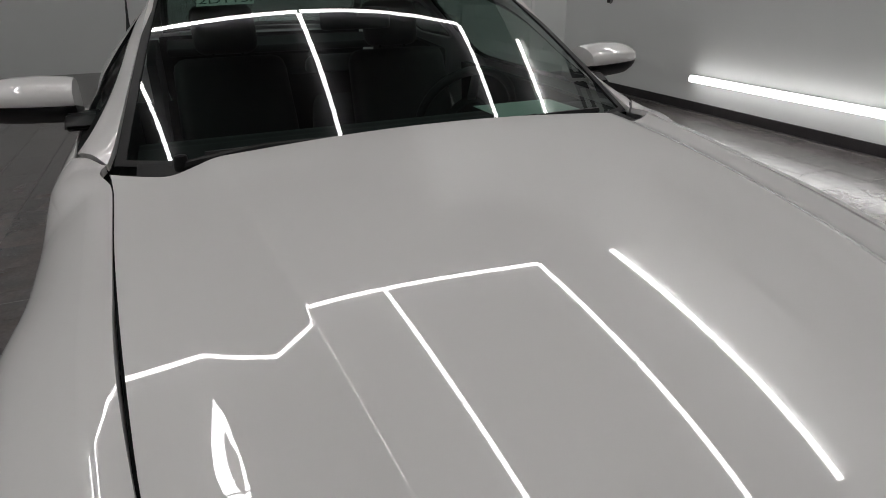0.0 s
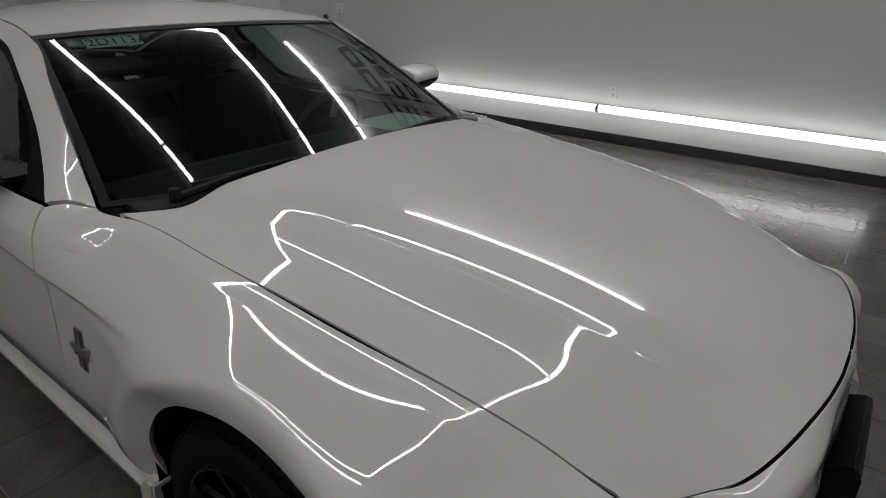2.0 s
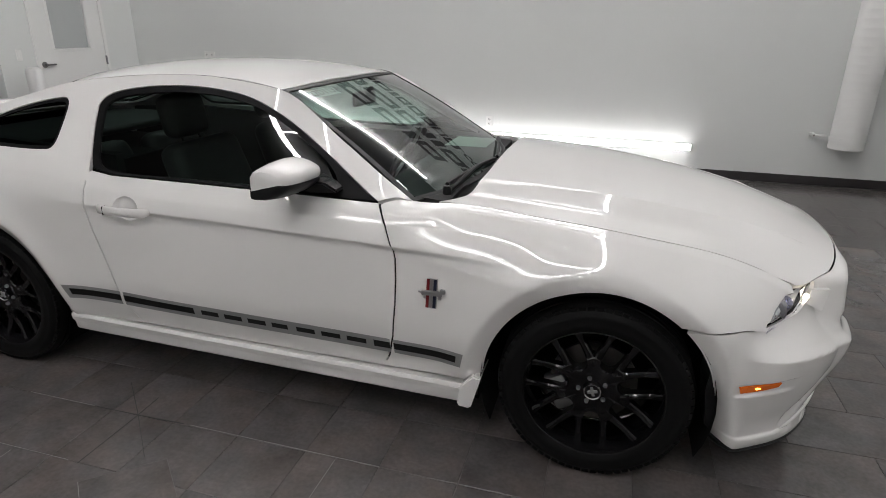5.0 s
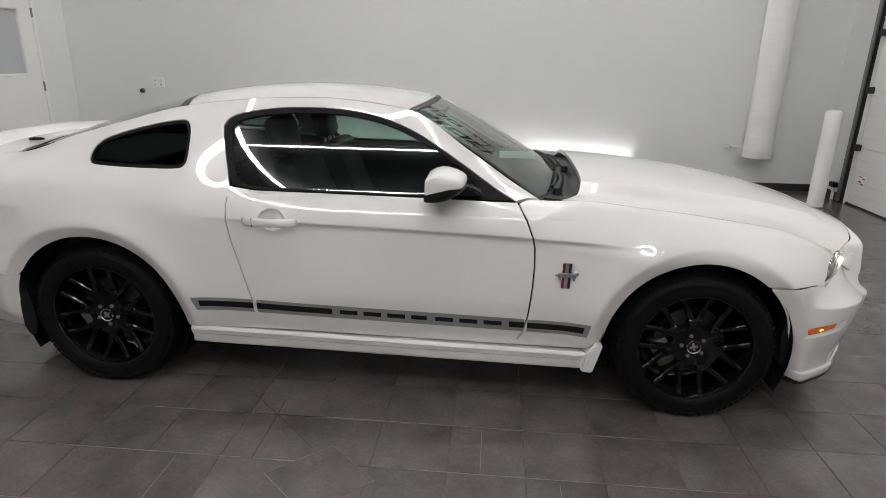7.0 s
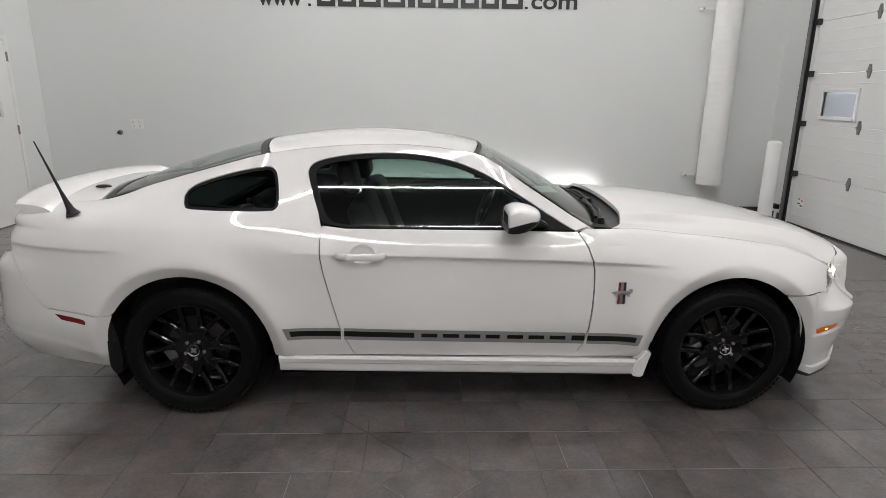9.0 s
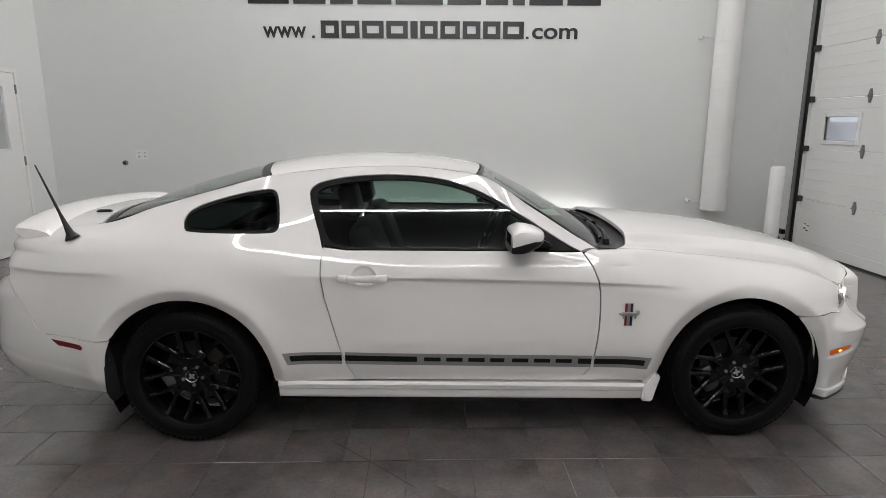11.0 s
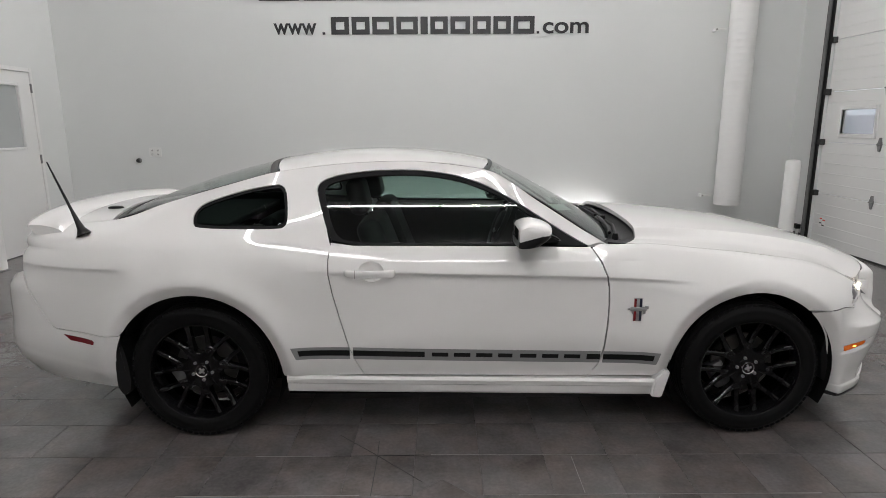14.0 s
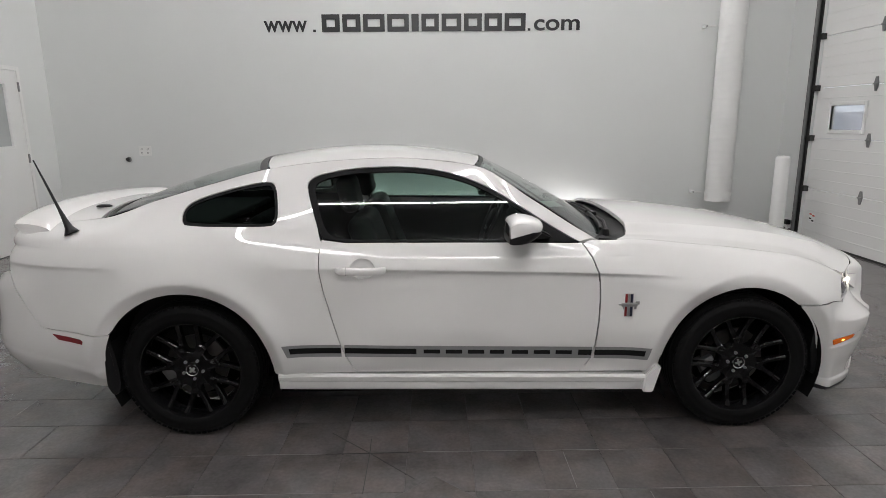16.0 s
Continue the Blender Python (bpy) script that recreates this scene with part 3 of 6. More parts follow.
# garage door on the east wall: sections, hinges, track, window
gd = tagged(new("garage_door"), "white sectional garage door, closed, with one small window", "garage door", kind="structure")
gd.location = (X1, 0, 0)
SEC = [0.0, 0.655, 1.285, 1.885, 2.49, 3.12, GZ + 0.02]
WY0, WY1, WZ0, WZ1 = 2.985, 3.55, 1.392, 1.668
for i in range(6):
    z0, z1 = SEC[i] + 0.003, SEC[i + 1] - 0.003
    bm = bmesh.new()
    if i == 2:
        for a, b, c, d in ((GY0 + 0.01, WY0, z0, z1), (WY1, GY1 - 0.01, z0, z1), (WY0, WY1, z0, WZ0), (WY0, WY1, WZ1, z1)):
            box(bm, 0.03, 0.07, a, b, c, d)
    else:
        box(bm, 0.03, 0.07, GY0 + 0.01, GY1 - 0.01, z0, z1, 0.006, 2)
    s = part("door_section", bm, M_GARAGE, gd)
    for k in range(1, 5):
        zz = z0 + (z1 - z0) * k / 5
        if i == 2 and WZ0 - 0.05 < zz < WZ1 + 0.05:
            continue
        bm = bmesh.new()
        box(bm, 0.027, 0.032, GY0 + 0.03, GY1 - 0.03, zz - 0.006, zz + 0.006, 0.002, 1)
        part("rib", bm, M_GARAGE, s)
win = new("window_1")
win.parent = gd
bm = bmesh.new()
for a, b, c, d in ((WY0 - 0.045, WY0, WZ0 - 0.045, WZ1 + 0.045), (WY1, WY1 + 0.045, WZ0 - 0.045, WZ1 + 0.045), (WY0, WY1, WZ0 - 0.045, WZ0), (WY0, WY1, WZ1, WZ1 + 0.045)):
    box(bm, 0.014, 0.08, a, b, c, d, 0.006, 2)
part("window_frame", bm, M_GARAGE, win)
bm = bmesh.new()
bm.faces.new([bm.verts.new((0.048, y, z)) for y, z in ((WY0, WZ0), (WY0, WZ1), (WY1, WZ1), (WY1, WZ0))])
p = part("pane", bm, M_PANE, win, "clear window pane")
p.visible_shadow = False
for z in SEC[1:5]:
    for y in (2.86, 1.2):
        bm = bmesh.new()
        prism(bm, [(y - 0.032, z), (y - 0.012, z + 0.075), (y + 0.012, z + 0.075), (y + 0.032, z), (y + 0.012, z - 0.075), (y - 0.012, z - 0.075)], 0, 0.016, 0.03)
        rod(bm, (0.012, y - 0.03, z), (0.012, y + 0.03, z), 0.009, 8)
        part("hinge", bm, M_STEEL, gd, "galvanised steel hinge plate")
bm = bmesh.new()
for z in SEC[1:6]:
    box(bm, -0.03, 0.03, GY1 - 0.06, GY1 + 0.005, z - 0.035, z + 0.035, 0.004, 1)
    rod(bm, (-0.03, GY1 + 0.02, z), (0.02, GY1 - 0.05, z), 0.012, 8)
part("roller_bracket", bm, M_DARK, gd, "dark roller bracket")
bm = bmesh.new()
prism(bm, [(-0.055, GY1 + 0.02), (-0.055, GY1 + 0.07), (0.0, GY1 + 0.07), (0.0, GY1 + 0.062), (-0.047, GY1 + 0.062), (-0.047, GY1 + 0.02)], 2, 0.02, 3.3)
part("track", bm, M_STEEL, gd, "galvanised steel track")
bm = bmesh.new()
box(bm, -0.012, 0.0, GY1 + 0.005, GY1 + 0.15, 0.0, 3.36, 0.003, 1)
part("jamb", bm, M_DARK, gd, "dark steel jamb angle")
bm = bmesh.new()
box(bm, 0.02, 0.075, GY0, GY1, -0.003, 0.02)
part("bottom_seal", bm, M_DARK, gd)
t = thing("warning_label", "small white warning label with red print on the garage door", "label", (X1 + 0.0295, 3.66, 0.30))
bm = bmesh.new()
box(bm, -0.001, 0.0005, -0.06, 0.06, -0.06, 0.06)
part("sheet", bm, M_WHITE, t)
for k, (yy, zz, m) in enumerate(((0.03, 0.045, M_LABELR), (-0.03, 0.03, M_LABELR), (0.03, -0.01, M_DARK), (-0.02, -0.035, M_DARK))):
    bm = bmesh.new()
    box(bm, -0.003, -0.001, yy - 0.022, yy + 0.022, zz - 0.008, zz + 0.008)
    part("print_bar", bm, m, t)
t = thing("sensor_box", "small black sensor box low beside the garage door", "sensor", (X1 - 0.03, 4.08, 0.18))
bm = bmesh.new()
box(bm, -0.03, 0.03, -0.05, 0.05, -0.03, 0.03, 0.006, 2)
part("casing", bm, M_PLAS, t)
bm = bmesh.new()
box(bm, 0.0, 0.028, -0.02, 0.02, -0.18, -0.03, 0.003, 1)
part("bracket", bm, M_WHITE, t)

# outside, through the garage window: pale winter distance and a parked car
bm = bmesh.new()
box(bm, X1 + 0.3, X1 + 14, -12, 48, -0.12, -0.05)
tagged(part("ground", bm, M_SNOW), "snowy yard outside the garage door", "ground", kind="structure")
bm = bmesh.new()
box(bm, X1 + 14, X1 + 14.1, -12, 48, -0.1, 9)
tagged(part("backdrop", bm, M_SKY), "pale overcast distance outside the garage window", "backdrop", kind="structure")
t = thing("parked_car", "pale blue parked car in the snowy yard outside", "car", (X1 + 9.0, 16.0, -0.05))
bm = bmesh.new()
prism(bm, [(-2.2, 0.35), (-2.2, 0.9), (-1.2, 1.15), (1.0, 1.15), (2.1, 0.95), (2.2, 0.35)], 0, -0.85, 0.85)
part("body", bm, M_FARCAR, t)
bm = bmesh.new()
prism(bm, [(-1.2, 1.15), (-0.5, 1.75), (0.9, 1.75), (1.5, 1.15)], 0, -0.75, 0.75)
part("cabin", bm, M_FARCAR, t)
bm = bmesh.new()
prism(bm, [(-1.0, 1.2), (-0.45, 1.68), (0.85, 1.68), (1.3, 1.2)], 0, -0.765, -0.75)
part("side_window", bm, M_FARGLASS, t)
bm = bmesh.new()
box(bm, -0.87, -0.84, 1.2, 1.5, 0.95, 1.12, 0.01, 1)
part("tail_lamp", bm, M_LABELR, t, "red lamp")
for y in (-1.35, 1.35):
    bm = bmesh.new()
    rod(bm, (-0.88, y, 0.33), (-0.65, y, 0.33), 0.33, 20)
    part("wheel", bm, M_RUBBER, t)

# ---------------------------------------------------------------- the car: surfaces
# x runs from tail to nose, the middle between the axles at 0; y = 0 is the centre line
AX, HUB = 1.36, 0.345
WM = Curve((-2.475, 0.02), (-2.465, 0.20), (-2.445, 0.45), (-2.40, 0.67), (-2.34, 0.77), (-2.24, 0.838), (-2.08, 0.885), (-1.85, 0.918), (-1.6, 0.936), (-1.36, 0.943),
           (-1.0, 0.938), (-0.7, 0.930), (0, 0.924), (0.6, 0.920), (1.0, 0.922), (1.36, 0.926), (1.6, 0.912), (1.75, 0.886), (1.82, 0.860), (1.88, 0.826), (1.94, 0.775), (2.0, 0.71), (2.1, 0.58))
ZK = Curve((-2.4, 0.90), (-1.6, 0.882), (-0.38, 0.86), (0.62, 0.83), (1.06, 0.805), (1.6, 0.765), (1.8, 0.71), (1.9, 0.655), (2.1, 0.60))
ZS = Curve((-2.4, 0.955), (-1.7, 0.97), (-1.0, 0.962), (-0.7, 0.935), (-0.3, 0.91), (0.6, 0.90), (1.0, 0.885), (1.36, 0.86), (1.6, 0.825), (1.8, 0.762), (1.9, 0.70), (2.0, 0.655), (2.1, 0.62))
YB = Curve((-2.4, 0.66), (-2.2, 0.765), (-2.0, 0.835), (-1.7, 0.872), (-1.0, 0.885), (-0.7, 0.882), (-0.3, 0.872), (0.6, 0.862), (0.8, 0.872), (1.0, 0.878), (1.36, 0.872), (1.6, 0.850), (1.8, 0.800), (1.9, 0.752), (2.0, 0.68), (2.1, 0.60))
ZB = Curve((-2.4, 1.02), (-1.7, 1.033), (-1.0, 1.026), (-0.7, 0.995), (-0.3, 0.975), (0.6, 0.962), (0.8, 0.946), (1.0, 0.922), (1.36, 0.880), (1.6, 0.842), (1.8, 0.795), (1.9, 0.755), (2.0, 0.705), (2.1, 0.67))
Y3 = Curve((-2.4, 0.62), (-2.17, 0.65), (-1.83, 0.635), (-1.55, 0.63), (-1.25, 0.618), (-0.99, 0.602), (-0.8, 0.588), (-0.5, 0.58), (-0.11, 0.588), (0.055, 0.607), (0.35, 0.682), (0.60, 0.747), (0.66, 0.760),
           (0.75, 0.752), (0.9, 0.738), (1.1, 0.730), (1.3, 0.717), (1.5, 0.701), (1.7, 0.680), (1.85, 0.650), (1.98, 0.622), (2.1, 0.55))
Z3 = Curve((-2.4, 1.02), (-2.17, 1.045), (-1.83, 1.072), (-1.55, 1.158), (-1.25, 1.243), (-0.99, 1.308), (-0.8, 1.333), (-0.57, 1.352), (-0.34, 1.358), (-0.11, 1.340), (0.055, 1.316), (0.35, 1.143), (0.60, 0.988), (0.66, 0.958),
           (0.75, 0.960), (0.9, 0.952), (1.1, 0.930), (1.3, 0.909), (1.5, 0.881), (1.7, 0.847), (1.85, 0.799), (1.98, 0.738), (2.1, 0.67))
RAKE = Curve((0.2, 0.09), (0.30, 0.06), (0.40, 0.01), (0.48, 0.0), (0.60, 0.015), (0.75, 0.02), (0.83, 0.07), (0.92, 0.11), (1.02, 0.17), (1.2, 0.2))
ZLOW = 0.20


STRIP, STRIP_DROP = 0.046, 0.012      # flat strip of the fender beside the hood
ZF = Curve((0.6, 0.79), (0.8, 0.77), (1.0, 0.74), (1.36, 0.695), (1.6, 0.66), (1.8, 0.60), (2.1, 0.52))


def fender_fall(x):
    """How fast the fender's face falls away below the crease along its top."""
    return (WM(x) - Y3(x) - STRIP) / (Z3(x) - STRIP_DROP - ZF(x)) ** 2


def half_width(x, z):
    w = WM(x - RAKE(z) * step(-1.75, -2.15, x))
    q = ZK(x) - z
    k = step(1.12, 0.8, x) * step(-0.75, -0.5, x) + 0.45 * step(-1.6, -1.8, x)
    soft = 0.003 + 0.030 * step(-0.80, -1.0, x) * step(-1.75, -1.5, x)
    up = soft * np.logaddexp(0, np.clip(-q / soft, -60, 60))
    g = step(0.62, 0.84, x)
    w = w - (1 - g) * (0.22 * up + 1.4 * up**2) - g * fender_fall(x) * np.maximum(z - ZF(x), 0) ** 2
    dn = np.maximum(q, 0)
    w = w - k * 0.014 * (1 - np.exp(-(dn / 0.014) ** 2)) * np.exp(-(dn / 0.17) ** 2)
    lo = np.maximum(0.56 - z, 0)
    w = w - 0.95 * lo**2
    # crease low on the rear bumper
    zc = 0.361 - 0.207 * (x + 1.81)
    w = w + 0.005 * step(zc + 0.020, zc - 0.020, z) * step(-1.74, -1.82, x)
    # hollow ahead of the rear wheel
    w = w - 0.012 * np.exp(-(((x + 0.62) / 0.16) ** 2 + ((z - 0.60) / 0.16) ** 2))
    for cx in (AX, -AX):
        r = np.hypot(x - cx, z - HUB)
        f = 0.020 * np.exp(-((np.maximum(r - 0.462, 0) / 0.075) ** 2)) - 0.62 * 0.004 * np.logaddexp(0, np.clip(0.460 - r, -0.1, 0.1) / 0.004)
        w = w + f * step(0.28, 0.36, z)
    return w


def side(sgn):
    """The flank: x, and s from 0 at the sill through 1 at the shoulder to 2 at the inner edge."""
    def f(x, s):
        x, s = np.asarray(x, float), np.asarray(s, float)
        zk, zs = ZK(x), ZS(x)
        a = np.clip(s, 0, 1)
        z = np.where(a < 0.7, ZLOW + (zk - ZLOW) * a / 0.7, zk + (zs - zk) * (a - 0.7) / 0.3)
        y = half_width(x, z)
        b = np.clip(s - 1, 0, 1.05)
        y0, z0, y3, z3 = half_width(x, zs), zs, Y3(x), Z3(x)
        k = 0.76
        y1, z1 = y0 + k * (YB(x) - y0), z0 + k * (ZB(x) - z0)
        y2, z2 = y3 + k * (YB(x) - y3), z3 + k * (ZB(x) - z3)
        c0, c1, c2, c3 = (1 - b) ** 3, 3 * b * (1 - b) ** 2, 3 * b * b * (1 - b), b**3
        up = s > 1
        yy, zz = c0 * y0 + c1 * y1 + c2 * y2 + c3 * y3, c0 * z0 + c1 * z1 + c2 * z2 + c3 * z3
        # fender: face, rounded crease, strip beside the hood
        ys_, zs_ = 0, 0
        for k in np.linspace(-1, 1, 9):
            d = b + k * np.minimum(0.055, np.maximum(1 - b, 0))
            f1, f2 = np.clip(d / 0.7, 0, 1), np.clip((d - 0.7) / 0.3, 0, 1.2)
            zf = z0 + (z3 - STRIP_DROP - z0) * f1
            ys_ = ys_ + (half_width(x, zf) - STRIP * f2) / 9
            zs_ = zs_ + (zf + STRIP_DROP * (1.4 * f2 - 0.4 * f2**2)) / 9
        g = step(0.62, 0.84, x)
        y = np.where(up, yy * (1 - g) + ys_ * g, y)
        z = np.where(up, zz * (1 - g) + zs_ * g, z)
        return np.stack([x, sgn * y, z], -1)
    return f


_S = np.linspace(0, 2, 601)


def to_s(pts):
    """(x, z) outline points into (x, s)."""
    n = len(_S)
    zz = side(1)(np.repeat([p[0] for p in pts], n), np.tile(_S, len(pts)))[:, 2].reshape(-1, n)
    return [(x, float(np.interp(z, row, _S))) for (x, z), row in zip(pts, zz)]


def edge2(x0, x1, s=2.0, n=24):
    return [(x0 + (x1 - x0) * i / n, s) for i in range(n + 1)]


def arc(cx, r, a0, a1, n=40, cz=HUB):
    return [(cx + r * math.cos(radians(a0 + (a1 - a0) * i / n)), cz + r * math.sin(radians(a0 + (a1 - a0) * i / n))) for i in range(n + 1)]


SX = list(np.arange(-2.2, 2.1, 0.05)) + [c + d for c in (-1.36, 1.36) for d in np.arange(-0.493, 0.5, 0.0139)] + [-2.25, -2.3, -2.34, -2.37, -2.39, -2.41, -2.42, -2.43, -2.44, -2.45, -2.458, -2.465]
SS = list(np.linspace(0, 0.6, 12)) + list(np.arange(0.303, 0.72, 0.0143)) + list(np.arange(0.14, 0.36, 0.0125)) + list(np.arange(0.62, 0.78, 0.0125)) + [0.8, 0.85, 0.9, 0.95] + list(np.arange(1.0, 2.0, 0.05)) + list(np.arange(1.625, 1.78, 0.0145))

# outlines in (x, z)
DOOR_FRONT = [(0.553, 0.962), (0.575, 0.93), (0.600, 0.885), (0.622, 0.83), (0.634, 0.78), (0.637, 0.70), (0.634, 0.60), (0.622, 0.47), (0.600, 0.375), (0.562, 0.305)]
DOOR_REAR = [(-0.548, 0.328), (-0.58, 0.40), (-0.612, 0.48), (-0.650, 0.62), (-0.683, 0.76), (-0.697, 0.85), (-0.697, 0.92), (-0.688, 0.995)]
DLO_TOP = [(-0.712, 1.05), (-0.742, 1.12), (-0.772, 1.20), (-0.782, 1.235), (-0.765, 1.265), (-0.70, 1.29), (-0.56, 1.311), (-0.39, 1.319), (-0.22, 1.312), (-0.05, 1.283), (0.12, 1.218), (0.285, 1.118), (0.46, 1.010)]
DLO_SILL = [(0.20, 0.973), (-0.38, 0.980), (-0.58, 0.983)]
QWIN = [(-1.375, 1.115), (-1.36, 1.15), (-1.30, 1.18), (-1.13, 1.228), (-1.00, 1.250), (-0.955, 1.250), (-0.925, 1.215), (-0.902, 1.10), (-0.908, 1.067), (-0.94, 1.053), (-1.33, 1.058), (-1.36, 1.075)]
RB_SEAM = [(-2.215, 0.85), (-2.10, 0.66), (-2.06, 0.597), (-2.03, 0.580), (-1.722, 0.5490)]


def rounded(pts, n=2):
    for _ in range(n):
        out = []
        for (a, b), (c, d) in zip(pts, pts[1:] + pts[:1]):
            out += [(a * 0.75 + c * 0.25, b * 0.75 + d * 0.25), (a * 0.25 + c * 0.75, b * 0.25 + d * 0.75)]
        pts = out
    return pts


QWIN = rounded(QWIN)
DLO_TOP = [DLO_TOP[0]] + [p for p in rounded([(-0.688, 0.995)] + DLO_TOP + [(0.553, 0.962)]) if p[1] > 1.055 or p[0] > 0.3 and p[1] > 0.985][:]

# ---------------------------------------------------------------- the car: body
car = thing("car", "glossy white two-door sports coupe with black wheels, parked on tiles", "car")


def flank(sgn):
    S = side(sgn)
    # quarter panel with roof rail and windshield pillar
    ra = [p for p in arc(-AX, 0.408, 149, 0, 50)]
    low = inset(DOOR_REAR + DLO_TOP + [(0.553, 0.962)], 0)
    outer = edge2(0.655, -1.83) + edge2(-1.85, -2.185, 2.0, 8) \
        + to_s([(-2.235, 0.93), (-2.215, 0.853)] + [(x, z + 0.003) for x, z in RB_SEAM[1:]]) \
        + to_s([p for p in ra if p[1] > 0.345 or p[0] > -1.3][1:] + [(-0.945, 0.325)]) \
        + to_s([(x - 0.003, z) for x, z in dense(DOOR_REAR)[:-8]]) \
        + to_s(DLO_TOP) + to_s([(0.548, 0.966)])
    q = panel("quarter_panel", outer, S, SX, SS, M_PAINT, car, [to_s(dense(QWIN, 0.02))])
    # quarter window
    g = panel("quarter_window", to_s(dense(inset(QWIN, 0.002), 0.02)), S, SX, SS, M_TRIM, q, [to_s(inset(QWIN, 0.015))], rim=0.006, lift=-0.004, label="black window surround")
    panel("pane", to_s(inset(QWIN, 0.013)), S, SX, SS, M_REARG, g, rim=0.0, lift=-0.006, label="dark tinted glass")
    # fender
    fa = arc(AX, 0.397, 47.8, 174, 50)
    head = [(1.976, 0.729), (1.945, 0.728), (1.915, 0.702), (1.890, 0.667), (1.873, 0.640)]
    outer = edge2(0.662, 1.975, 1.995, 40) + to_s(head) + to_s([(1.80, 0.656), (1.70, 0.655)]) + to_s(fa[1:]) + to_s([(0.958, 0.352), (0.930, 0.3095), (0.90, 0.308), (0.566, 0.307)]) \
        + to_s([(x + 0.004, z) for x, z in dense(DOOR_FRONT)[::-1] if z > 0.312 and z < 0.955]) + to_s([(0.562, 0.958)])
    fender = panel("fender", outer, S, SX, SS, M_PAINT, car)
    # door
    outline = [(x - 0.001, z) for x, z in DOOR_FRONT] + DOOR_REAR + [(-0.58, 0.981), (-0.38, 0.978), (0.20, 0.971)]
    HCX, HCZ = -0.495, 0.862
    ring = [(HCX + 0.060 * math.cos(2 * math.pi * k / 32), HCZ + 0.050 * math.sin(2 * math.pi * k / 32)) for k in range(32)]
    door = panel("door", to_s(dense(inset(outline, 0.0015), 0.025)), S, SX, SS, M_PAINT, car, [to_s(ring)], rim=0.006)
    # window: rubber frame and glass
    dlo = [(0.548, 0.967)] + DLO_SILL + [(-0.685, 1.0)] + DLO_TOP
    fr = dense(inset(dlo, 0.003), 0.03)
    inner = [(0.385, 0.992), (0.19, 0.992), (-0.38, 1.0), (-0.56, 1.003), (-0.650, 1.018)] + [(-0.69, 1.09), (-0.725, 1.19), (-0.735, 1.225), (-0.715, 1.245), (-0.66, 1.262), (-0.55, 1.278), (-0.39, 1.287), (-0.22, 1.281), (-0.05, 1.251), (0.10, 1.195), (0.255, 1.105), (0.34, 1.05)]
    inner = inset(rounded(inner), -0.009)
    wf = panel("window_frame", to_s(fr), S, SX, SS, M_TRIM, door, [to_s(dense(inner, 0.03))], rim=0.012, lift=-0.003, label="matt black window trim")
    

    def pane_s(x, z):
        x, z = np.asarray(x, float), np.asarray(z, float)
        h = z - 1.135
        return np.stack([x, -sgn * (0.80 * h + 0.75 * h * h - 0.751 + 0.010), z], -1)
    panel("window_glass", dense(inset(inner, -0.004), 0.03), pane_s, SX, list(np.arange(1.0, 1.3, 0.02)), M_SIDEG, door, rim=0.0, label="tinted side glass", out=(0, sgn, 0.5))
    # stripe decals, cut at the seams
    zt = lambda x: 0.493 - 0.0245 * (x + 0.89)
    zb_ = lambda x: 0.428 - 0.0255 * (x + 0.87)

    def band(x0, x1, a, b, slant0=0.0, slant1=0.0):
        t = lambda x, k: zb_(x) + (zt(x) - zb_(x)) * k
        return [(x0 - slant0 * b, t(x0, b)), (x1 + slant1 * b, t(x1, b)), (x1 + slant1 * a, t(x1, a)), (x0 - slant0 * a, t(x0, a))]
    xr = lambda z: float(np.interp(z, [p[1] for p in DOOR_REAR], [p[0] for p in DOOR_REAR]))
    xf = lambda z: float(np.interp(-z, [-p[1] for p in DOOR_FRONT], [p[0] for p in DOOR_FRONT]))
    zm = 0.46
    for owner, x0, x1, s0, s1 in ((q, -0.870, xr(zm) - 0.008, 0.022, 0.0), (door, xr(zm) + 0.008, xf(0.44) - 0.006, 0, 0.0), (fender, xf(0.44) + 0.008, 0.884, 0, 0.014)):
        panel("stripe", to_s(dense(band(x0, x1, 0, 1, s0, s1), 0.03)), S, SX, SS, M_GREY, owner, rim=0, lift=0.0012, label="dark grey vinyl side stripe")
        if owner is door:
            for a, b in ((x0, -0.248), (0.543, x1)):
                panel("stripe_core", to_s(dense(band(a, b, 0.30, 0.76), 0.03)), S, SX, SS, M_BLACKV, owner, rim=0, lift=0.0022, label="black inner stripe")
            n = 7
            for i in range(n):
                a = -0.213 + i * 0.1075
                w = 0.080 if i != 3 else 0.070
                panel("block_letter", to_s(band(a, a + w, 0.36, 0.70)), S, SX, SS, M_BLACKV, owner, rim=0, lift=0.0022, label="plain black block in the stripe")
        else:
            panel("stripe_core", to_s(dense(band(x0 + (0.02 if owner is q else 0), x1 - (0.02 if owner is fender else 0), 0.30, 0.76, s0 * 0.6, s1 * 0.6), 0.03)), S, SX, SS, M_BLACKV, owner, rim=0, lift=0.0022, label="black inner stripe")
    # door handle with its hollow
    def put(x, z, d=0.0):
        xs, ss = np.array([x]), np.array([to_s([(x, z)])[0][1]])
        p = S(xs, ss)[0]
        return Vector((p[0], p[1] + sgn * d, p[2]))
    hx0, hx1, hz = -0.622, -0.382, 0.860
    bm = bmesh.new()
    pts = [(hx0, 0.004), (hx0 + 0.02, 0.026), (hx0 + 0.06, 0.034), ((hx0 + hx1) / 2, 0.036), (hx1 - 0.04, 0.032), (hx1 - 0.01, 0.022), (hx1, 0.004)]
    rings = []
